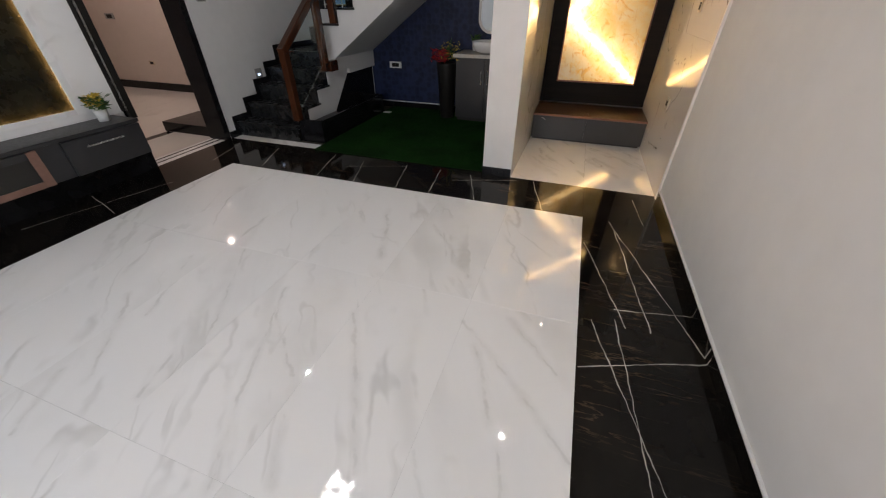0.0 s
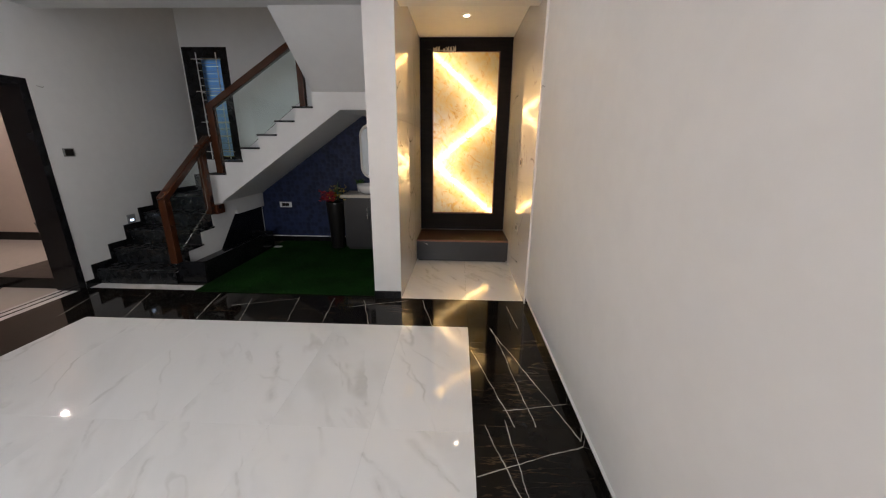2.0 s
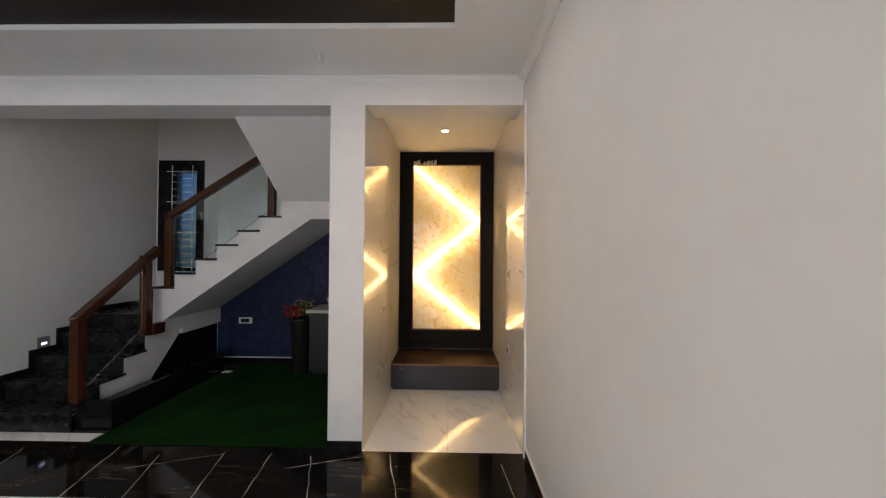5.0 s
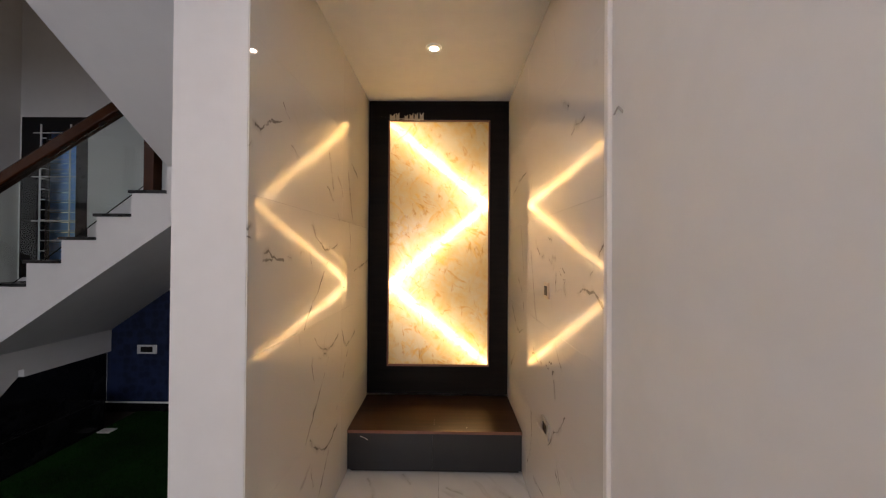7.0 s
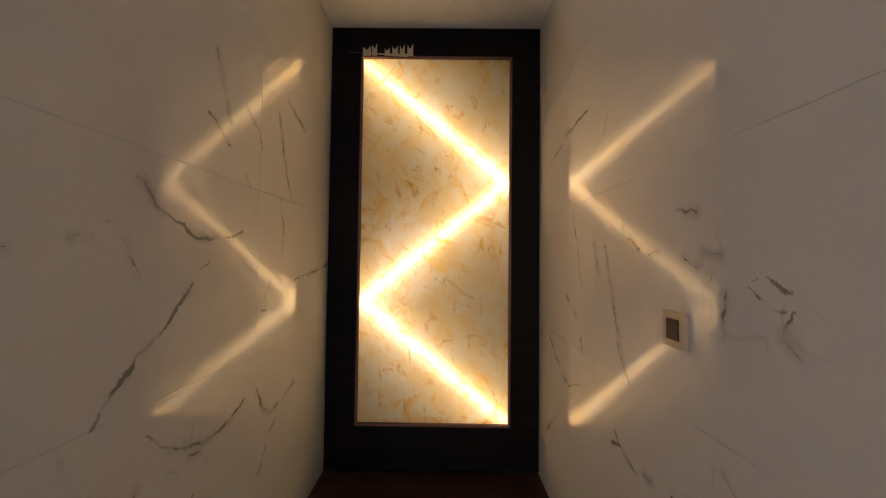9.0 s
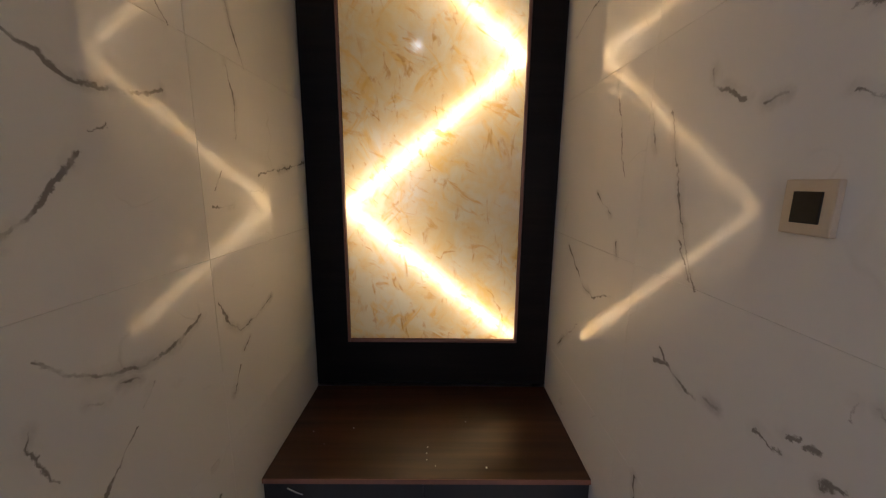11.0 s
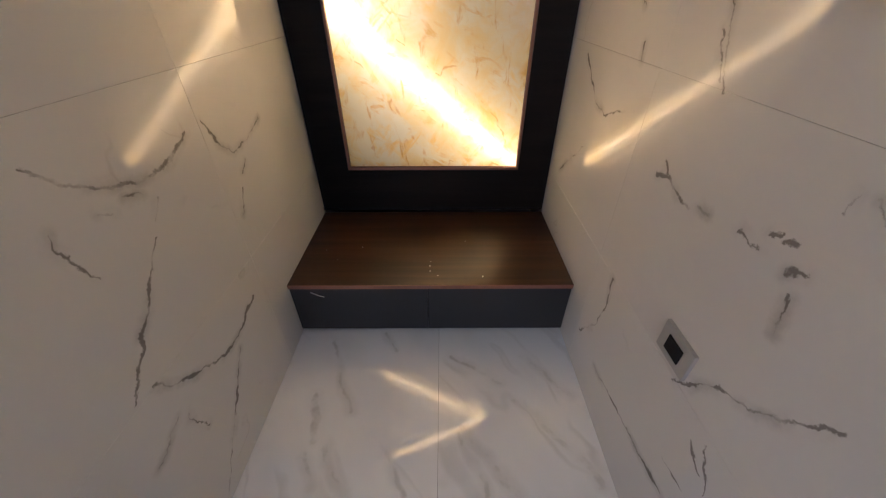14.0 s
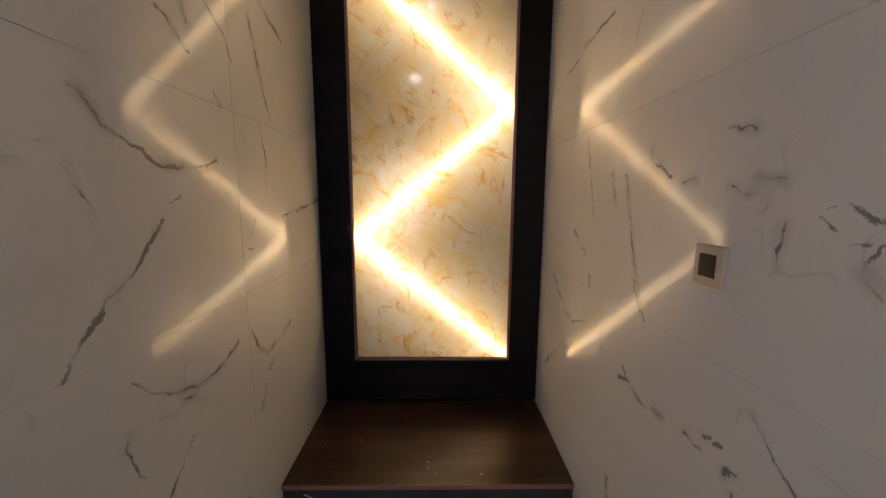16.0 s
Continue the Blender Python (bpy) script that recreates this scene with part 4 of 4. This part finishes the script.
plate("wall_socket", (-2.385, NORTH - 0.006, 0.603), 0.19, 0.085, "y", 0.62, "white double socket on the navy wallpaper", WHITE_PLASTIC, DARK_KEY, 2, sign=-1)
plate("stair_switch", (WEST, 3.585, 1.435), 0.11, 0.085, "x", 0.78, "grey switch plate on the stair wall", GREY_PLATE, DARK_KEY, 1)
plate("niche_switch", (NICHE_E, 3.975, 1.364), 0.081, 0.086, "x", 0.57, "champagne switch plate with a dark key on the marble", BEIGE_PLATE, DARK_KEY, 1, sign=-1)
plate("niche_socket", (NICHE_E, 3.985, 0.630), 0.118, 0.088, "x", 0.5, "silver socket plate with a dark insert on the marble", SILVER_PLATE, DARK_KEY, 1, sign=-1)
plate("next_room_switch", (-7.75, 5.25, 1.17), 0.22, 0.09, "y", 0.6, "dark switch plate on the pink wall", GREY_PLATE, DARK_KEY, 2, sign=-1)
plate("next_room_socket", (-7.18, 5.25, 0.46), 0.14, 0.07, "y", 0.6, "small pale socket on the pink wall", BEIGE_PLATE, DARK_KEY, 1, sign=-1)
sl = thing("step_light", (WEST, 4.10, 0.63), "small lit step light on the stair wall", "step light")
part("plate", box(WEST, WEST + 0.01, 4.05, 4.16, 0.575, 0.685, 0.003), GREY_PLATE, sl)
part("lens", box(WEST + 0.008, WEST + 0.013, 4.08, 4.13, 0.605, 0.628, 0.001), STEP_LENS, sl, "bluish white lit lens")

# ---- backlit niche ----
FY, GY = 5.21, 5.240
FZ0, FZ1, OZ0, OZ1, OX0, OX1 = 0.318, 2.903, 0.555, 2.737, -0.012, 0.890
panel = thing("backlit_panel", (0.435, 5.3, FZ0), "tall backlit onyx panel with a zigzag light in a dark frame", "light panel")
for x0, x1, z0, z1 in ((NICHE_W + 0.001, OX0, FZ0, FZ1), (OX1, NICHE_E - 0.001, FZ0, FZ1), (OX0, OX1, OZ1, FZ1), (OX0, OX1, FZ0, OZ0)):
    part("frame", box(x0, x1, FY, 5.28, z0, z1, 0.0), PANEL_FRAME, panel, "dark brown laminate frame")
for x0, x1, z0, z1 in ((OX0, OX0 + 0.012, OZ0, OZ1), (OX1 - 0.012, OX1, OZ0, OZ1), (OX0 + 0.012, OX1 - 0.012, OZ0, OZ0 + 0.014), (OX0 + 0.012, OX1 - 0.012, OZ1 - 0.008, OZ1)):
    part("bead", box(x0, x1, FY + 0.006, GY - 0.001, z0, z1, 0.002), BENCH_EDGE, panel, "thin brown bead")
pane = part("onyx_sheet", box(OX0, OX1, GY, GY + 0.0001, OZ0, OZ1), ONYX, panel, "cream onyx sheet with rusty flecks")
me = pane.data
bm = bmesh.new()
bm.from_mesh(me)
bmesh.ops.delete(bm, geom=[f for f in bm.faces if f.normal.y > -0.9], context="FACES_ONLY")
bm.to_mesh(me)
bm.free()
b = box(OX0, OX1, 5.36, 5.37, OZ0, OZ1)
box(OX0 - 0.01, OX0, 5.28, 5.37, OZ0, OZ1, bm=b)
box(OX1, OX1 + 0.01, 5.28, 5.37, OZ0, OZ1, bm=b)
box(OX0, OX1, 5.28, 5.37, OZ1, OZ1 + 0.01, bm=b)
box(OX0, OX1, 5.28, 5.37, OZ0 - 0.01, OZ0, bm=b)
part("light_box", b, LIGHT_BOX, panel)
zig = [(-0.002, 2.715), (0.868, 1.985), (0.005, 1.275), (0.878, 0.575)]
for (xa, za), (xb, zb) in zip(zig, zig[1:]):
    pa, pb = Vector((xa, 5.275, za)), Vector((xb, 5.275, zb))
    b = bmesh.new()
    for k in range(30):
        bar(pa.lerp(pb, k / 30), pa.lerp(pb, (k + 0.995) / 30), 0.004, 0.026, bm=b)
    strip = part("led_strip", b, WHITE_PLASTIC, panel, "warm white light strip")
    strip.data.materials.append(STRIP)
    strip.data.materials.append(STRIP_BACK)
    for f in strip.data.polygons:
        f.material_index = 1 if f.normal.y < -0.9 else 2 if f.normal.y > 0.9 else 0
for k, (x, w, h) in enumerate(((0.00, 0.05, 0.055), (0.055, 0.03, 0.07), (0.13, 0.03, 0.045), (0.175, 0.035, 0.06), (0.22, 0.03, 0.065), (0.265, 0.035, 0.07))):
    solid("paper_tape", prism([(x, OZ1 - 0.004), (x + w, OZ1 - 0.004), (x + w * 0.95, OZ1 + h), (x + w * 0.45, OZ1 + h * 0.55), (x, OZ1 + h * 0.9)], "y", FY - 0.0016, FY - 0.0002),
          TAPE, "torn strip of masking tape stuck on the frame", "tape", group="tape left on the frame")
solid("paper_tape", prism([(-0.085, OZ1 + 0.02), (0.27, OZ1 - 0.012), (0.27, OZ1 + 0.008), (0.0, OZ1 + 0.012)], "y", FY - 0.0028, FY - 0.0018), TAPE, "long torn strip of masking tape stuck on the frame", "tape", group="tape left on the frame")

bench = thing("niche_bench", (0.435, 4.9, 0), "low dark wooden bench with two charcoal drawers", "bench")
BY0 = 4.585
part("top", box(NICHE_W + 0.002, NICHE_E - 0.002, BY0, 5.209, 0.282, 0.302, 0.0), BENCH_WOOD, bench, "dark walnut laminate top")
part("edge_band", box(NICHE_W + 0.002, NICHE_E - 0.002, BY0 - 0.003, BY0, 0.282, 0.3025, 0.0008), BENCH_EDGE, bench, "pale brown edge band")
part("body", box(NICHE_W + 0.004, NICHE_E - 0.004, BY0 + 0.024, 5.205, 0.0205, 0.281), FRAME_BLACK, bench)
part("plinth", box(NICHE_W + 0.02, NICHE_E - 0.02, BY0 + 0.03, 5.20, 0.0, 0.0205), FRAME_BLACK, bench)
part("drawer_front", box(NICHE_W + 0.004, 0.4205, BY0 + 0.004, BY0 + 0.022, 0.024, 0.279, 0.0015), CHARCOAL, bench)
part("drawer_front", box(0.4235, NICHE_E - 0.004, BY0 + 0.004, BY0 + 0.022, 0.024, 0.279, 0.0015), CHARCOAL, bench)
r = random.Random(11)
for k in range(9):
    x, y = (0.43, 4.68 + 0.035 * k) if k < 3 else (r.uniform(-0.12, 1.0), r.uniform(4.62, 5.1))
    s = r.uniform(0.0018, 0.0036)
    solid("plaster_crumb", lathe([(0, 0), (s, s * 0.3), (s * 0.6, s * 0.9), (0, s)], (x + r.uniform(-0.01, 0.01), y, 0.302), 6), WHITE_PLASTIC, "tiny white plaster crumb on the bench", "crumb", group="crumbs on the bench")
b = rod((-0.09, BY0 - 0.002, 0.262), (-0.05, BY0 - 0.012, 0.252), 0.0025, n=6)
rod((-0.05, BY0 - 0.012, 0.252), (-0.035, BY0 - 0.002, 0.235), 0.0025, n=6, bm=b)
solid("loose_wire", b, WIRE, "bit of white wire stuck to the drawer front", "wire")


def downlight(at, mat, size=0.032):
    x, y, z = at
    d = thing("downlight", at, "small round white recessed downlight, lit", "downlight", group="ceiling downlights")
    prof = [(size, 0.0), (size + 0.022, 0.0), (size + 0.020, -0.006), (size, -0.008), (size - 0.002, -0.003)]
    part("trim_ring", lathe(prof, at, 28), WHITE_PLASTIC, d)
    part("lens", lathe([(0.0, -0.004), (size - 0.003, -0.004), (size - 0.003, -0.001), (0.0, -0.001)], at, 24), mat, d, "glowing lens")


downlight((0.42, 4.39, 2.905), WARM_LENS, 0.030)
RZ = CEILING + 0.035
for x in (0.17, -1.3, -2.66):
    for y in (2.46, 0.07):
        if x != -1.3:
            downlight((x, y, RZ), LENS)

for x, y, z in ((-0.47, 1.86, CEILING + 0.004), (-0.436, 3.01, CEILING)):
    b = bmesh.new()
    for k in range(8):
        t0, t1 = math.pi * k / 8, math.pi * (k + 1) / 8
        rod((x + 0.022 * math.cos(t0), y, z - 0.03 - 0.028 * math.sin(t0)), (x + 0.022 * math.cos(t1), y, z - 0.03 - 0.028 * math.sin(t1)), 0.0045, n=6, bm=b)
    for s in (-0.022, 0.022):
        rod((x + s, y, z - 0.03), (x + s, y, z + 0.002), 0.0045, n=6, bm=b)
    solid("ceiling_wire", b, WHITE_PLASTIC, "white loop of wire hanging from the ceiling", "wire", group="wires in the ceiling")
b = bmesh.new()
for k in range(9):
    t0, t1 = math.pi * k / 9, math.pi * (k + 1) / 9
    rod((-1.42 - 0.06 * math.cos(t0), 2.06 + 0.03 * math.sin(t0), CEILING - 0.003 - 0.022 * math.sin(t0)),
        (-1.42 - 0.06 * math.cos(t1), 2.06 + 0.03 * math.sin(t1), CEILING - 0.003 - 0.022 * math.sin(t1)), 0.0045, n=6, bm=b)
solid("ceiling_wire", b, WHITE_PLASTIC, "white curl of wire lying along the ceiling", "wire", group="wires in the ceiling")
for y, z in ((3.196, 2.014),):
    b = rod((EAST + 0.002, y, z), (EAST - 0.02, y - 0.012, z + 0.012), 0.004, n=6)
    rod((EAST - 0.02, y - 0.012, z + 0.012), (EAST - 0.024, y + 0.006, z - 0.006), 0.003, n=6, bm=b)
    solid("wall_wire", b, WIRE, "short wire end poking out of the wall", "wire")
for y, z in ((3.462, 2.054), (3.231, 2.461)):
    b = rod((WEST - 0.002, y, z), (WEST + 0.02, y + 0.03, z - 0.012), 0.004, n=6)
    rod((WEST + 0.02, y + 0.03, z - 0.012), (WEST + 0.015, y + 0.05, z - 0.004), 0.004, n=6, bm=b)
    solid("wall_wire", b, WIRE, "short wire end poking out of the wall", "wire")

# lamp in the middle of the ceiling panel
lampc = thing("ceiling_lamp", (-1.40, 1.27, CEILING + 0.004), "white ceiling lamp with glowing petals, lit", "ceiling lamp")
part("base", lathe([(0, 0), (0.16, 0), (0.16, -0.03), (0.15, -0.035), (0, -0.035)], (-1.40, 1.27, CEILING + 0.004), 36), WHITE_PLASTIC, lampc)
PETAL = glow("lamp_diffuser", (1.0, 0.965, 0.93), 105.0)
r = random.Random(5)
for k in range(9):
    a, turn, reach = math.tau * k / 9 + r.uniform(-0.2, 0.2), r.uniform(0.3, 0.7), r.uniform(0.10, 0.20)
    b = bar((-1.40 + 0.06 * math.cos(a), 1.27 + 0.06 * math.sin(a), CEILING - 0.046), (-1.40 + reach * math.cos(a + turn), 1.27 + reach * math.sin(a + turn), CEILING - 0.040), r.uniform(0.014, 0.026), 0.010, 0.003)
    part("diffuser", b, PETAL, lampc, "glowing petal")

# ---- television wall ----
TVF = -3.30
unit = thing("television_unit", (-3.5, 1.2, 0.28), "floating charcoal television console with drawers and a black niche", "console")
U0, U1, UZ0, UZ1 = -0.9, 2.21, 0.28, 0.55
part("body", box(WEST, TVF - 0.02, U0, U1, UZ0, UZ1, 0.002), CHARCOAL, unit)
# thin sheet that makes the wall below the console black
solid("under_console_sheet", box(WEST, WEST + 0.012, U0, 2.35, 0, 0.279), GRANITE, "black sheet on the wall below the console", "facing", "structure")
part("top", box(WEST, TVF + 0.006, U0, U1 + 0.006, UZ1, UZ1 + 0.025, 0.003), CHARCOAL, unit, "dark grey top")
for y0, y1, kind in ((1.62, U1, 0), (0.72, 1.47, 1), (-0.2, 0.57, 0), (U0, -0.35, 1)):
    if kind == 0:
        d = part("drawer_front", box(TVF - 0.02, TVF, y0 + 0.002, y1, UZ0, UZ1 - 0.012, 0.002), CHARCOAL, unit)
        h = bar((TVF + 0.022, y0 + 0.14, UZ1 - 0.075), (TVF + 0.022, y0 + 0.42, UZ1 - 0.075), 0.01, 0.012, 0.002)
        for yy in (y0 + 0.16, y0 + 0.40):
            rod((TVF, yy, UZ1 - 0.075), (TVF + 0.022, yy, UZ1 - 0.075), 0.004, bm=h)
        part("handle", h, STEEL, d, "steel bar handle")
    else:
        fr = part("door_frame", box(TVF - 0.02, TVF, y0, y0 + 0.06, UZ0, UZ1 - 0.012, 0.002), COPPER, unit, "rose-brown frame of a glass flap")
        part("rail", box(TVF - 0.02, TVF, y0 + 0.06, y1 - 0.06, UZ0, UZ0 + 0.045, 0.002), COPPER, fr)
        part("rail", box(TVF - 0.02, TVF, y0 + 0.06, y1 - 0.06, UZ1 - 0.06, UZ1 - 0.012, 0.002), CHARCOAL, fr)
        part("stile", box(TVF - 0.02, TVF, y1 - 0.06, y1, UZ0, UZ1 - 0.012, 0.002), COPPER, fr)
        part("dark_glass", box(TVF - 0.018, TVF - 0.008, y0 + 0.06, y1 - 0.06, UZ0 + 0.045, UZ1 - 0.06), FRAME_BLACK, fr)
wallp = thing("television_wall_panel", (WEST, 1.0, 0.59), "white marble wall panel round a dark stone slab with warm edge light", "wall panel")
for y0, y1, z0, z1 in ((2.03, 2.30, 0.577, CEILING - 0.06), (-0.9, -0.35, 0.577, CEILING - 0.06), (-0.35, 2.03, 0.577, 0.635), (-0.35, 2.03, 2.4, CEILING - 0.06)):
    part("marble_panel", box(WEST, WEST + 0.08, y0, y1, z0, z1, 0.002), WHITE_MARBLE, wallp, "white marble cladding")
part("marble_lip", box(WEST + 0.065, WEST + 0.0799, 1.975, 2.03, 0.635, 2.4), WHITE_MARBLE, wallp)
part("marble_lip", box(WEST + 0.065, WEST + 0.0799, -0.35, 1.975, 0.635, 0.675), WHITE_MARBLE, wallp)
part("stone_slab", box(WEST, WEST + 0.02, -0.35, 2.03, 0.635, 2.4), DARK_STONE, wallp, "dark greenish stone slab")
part("cove_led", box(WEST + 0.050, WEST + 0.056, 2.012, 2.026, 0.66, 2.38), COVE, wallp, "warm light strip behind the marble lip")
part("cove_led", box(WEST + 0.050, WEST + 0.056, -0.32, 2.0, 0.638, 0.650), COVE, wallp, "warm light strip behind the marble lip")
side = thing("television_side_panel", (WEST, 2.34, 0.577), "tall black side panel with a silver strip beside the television wall", "panel")
part("board", box(WEST, WEST + 0.045, 2.30, 2.355, 0.577, CEILING - 0.06, 0.002), FRAME_BLACK, side)
part("silver_strip", box(WEST + 0.035, WEST + 0.049, 2.356, 2.372, 0.577, CEILING - 0.06, 0.001), STEEL, side)
part("board", box(WEST + 0.0, WEST + 0.045, 2.374, 2.432, 0.5, CEILING - 0.06, 0.002), FRAME_BLACK, side)
pp = thing("potted_plant", (-3.47, 2.07, 0.575), "small white pot with a yellow-green artificial plant", "potted plant")
part("pot", lathe([(0, 0), (0.045, 0), (0.055, 0.09), (0.048, 0.09), (0, 0.08)], (-3.47, 2.07, 0.575), 4), WHITE_PLASTIC, pp, "white square pot")
part("leaves", tuft((-3.47, 2.07, 0.715), 150, 0.055, 0.9, 0.016, 15, 0.2, 1.1), LEAF, pp, kind="stuff")
part("blossoms", tuft((-3.47, 2.06, 0.735), 90, 0.05, 0.9, 0.014, 16, 0.3, 1.1), YELLOW, pp, kind="stuff")
vase = thing("floor_vase", (-4.12, 3.62, 0.12), "black tapered floor vase on the platform beyond the doorway", "vase")
part("vase", lathe([(0.0, 0.0), (0.078, 0.0), (0.083, 0.008), (0.137, 0.555), (0.142, 0.575), (0.130, 0.575), (0.122, 0.50), (0.0, 0.50)], (-4.12, 3.62, 0.12), 32), FRAME_BLACK, vase)
# ceiling panel lights of the next room; the second is an added, unseen fill
for x, y in ((-6.33, 4.75), (-5.6, 2.6)):
    d = thing("panel_light", (x, y, 2.97), "small square ceiling panel light, lit", "ceiling light", group="next room lights")
    part("rim", box(x - 0.04, x + 0.04, y - 0.04, y + 0.04, 2.955, 2.9699, 0.003), WHITE_PLASTIC, d)
    part("diffuser", box(x - 0.03, x + 0.03, y - 0.03, y + 0.03, 2.952, 2.956), NEXT_LENS, d, "glowing diffuser")
# platform in the next room
solid("stone_platform", box(-4.75, -3.94, 3.36, 3.95, -0.002, 0.12, 0.004), GRANITE, "low black granite platform in the next room", "platform")
solid("floor_band", box(-4.70, -4.60, 1.2, 3.35, -0.002, 0.002), GRANITE, "dark inlaid band in the next room's floor", "floor band", "structure")

# ---- pieces of floors and walls ----
white_x = steps(-3.03, 0.474, 6)
white_y = [2.755 - 1.2 * k for k in range(0, 6)][::-1]
white_y[0] = SOUTH
pieces("white_tile", floor, cells(white_x, white_y), 0.012, HALL_MARBLE)
side_y = [SOUTH, -1.84, -0.69, 0.46, 1.61, 2.76]
pieces("black_tile", floor, cells([0.474, EAST], side_y), 0.012, BLACK_SIDE)
pieces("black_tile", floor, [(0.474, EAST, 2.76, 3.335)], 0.012, BLACK_SIDE)
pieces("black_tile", floor, cells(steps(-3.03, 0.474, 3), [2.755, 3.335]), 0.012, BLACK_FAR)
pieces("black_tile", floor, cells([-3.70, -3.03], [SOUTH, -2.1, -0.9, 0.3, 1.5, 2.755, 3.335]), 0.012, BLACK_FAR)
pieces("white_strip", floor, [(-3.68, -2.21, 3.41, 3.545)], 0.012, WHITE_MARBLE)
pieces("black_tile", floor, [(-3.68, -2.21, 3.335, 3.41), (-2.21, -0.475, 3.335, 3.375)], 0.012, BLACK_FAR)
pieces("niche_tile", floor, [(-0.214, 0.47, 3.335, 4.70), (0.47, EAST, 3.335, 4.70), (-0.214, 0.47, 4.70, 5.5), (0.47, EAST, 4.70, 5.5)], 0.012, NICHE_FLOOR, gap=0.0009)


def niche_tiles(wall, ys, zs, thick, spots, name, rot, veins):
    """Large wall tiles, each with its own print of the stone."""
    lines = polylines(veins)
    spot = dict(zip(ys, spots))
    for y0, y1, z0, z1 in cells(ys, zs):
        near = [(a, b, w) for a, b, w in lines if max(a[0], b[0]) > y0 - 0.05 and min(a[0], b[0]) < y1 + 0.05 and max(a[1], b[1]) > z0 - 0.05 and min(a[1], b[1]) < z1 + 0.05]
        pieces("wall_tile", wall, [(y0, y1, z0, z1)], thick, niche_marble(name, (0.66, 0.645, 0.61), rot, near, 0.032), "x", spot[y0][0], gap=0.0005, turn=spot[y0][1])


niche_tiles(wall_pillar, [3.340, 4.437, 5.21], [0.0, 0.57, 1.172, 1.772, 2.372, 2.905], 0.027, ((-0.2085, -0.88), (-0.1992, -0.1)), "niche_marble_west", (40, 0, 0),
            VEINS_WEST_LOW + VEINS_WEST_MID + VEINS_WEST_HIGH)
niche_tiles(wall_east, [3.292, 4.455, 5.21], [0.0, 0.56, 1.165, 1.765, 2.365, 2.905], 0.015, ((EAST - 0.0075, 0.0),) * 2, "niche_marble_east", (-35, 0, 0),
            VEINS_EAST_LOW + VEINS_EAST_MID + VEINS_EAST_HIGH)
structure("trim_niche", box(EAST - 0.018, EAST, 3.262, 3.291, 0.0, 2.744, 0.005), PAINT, "white edge trim where the tiling ends", "trim")
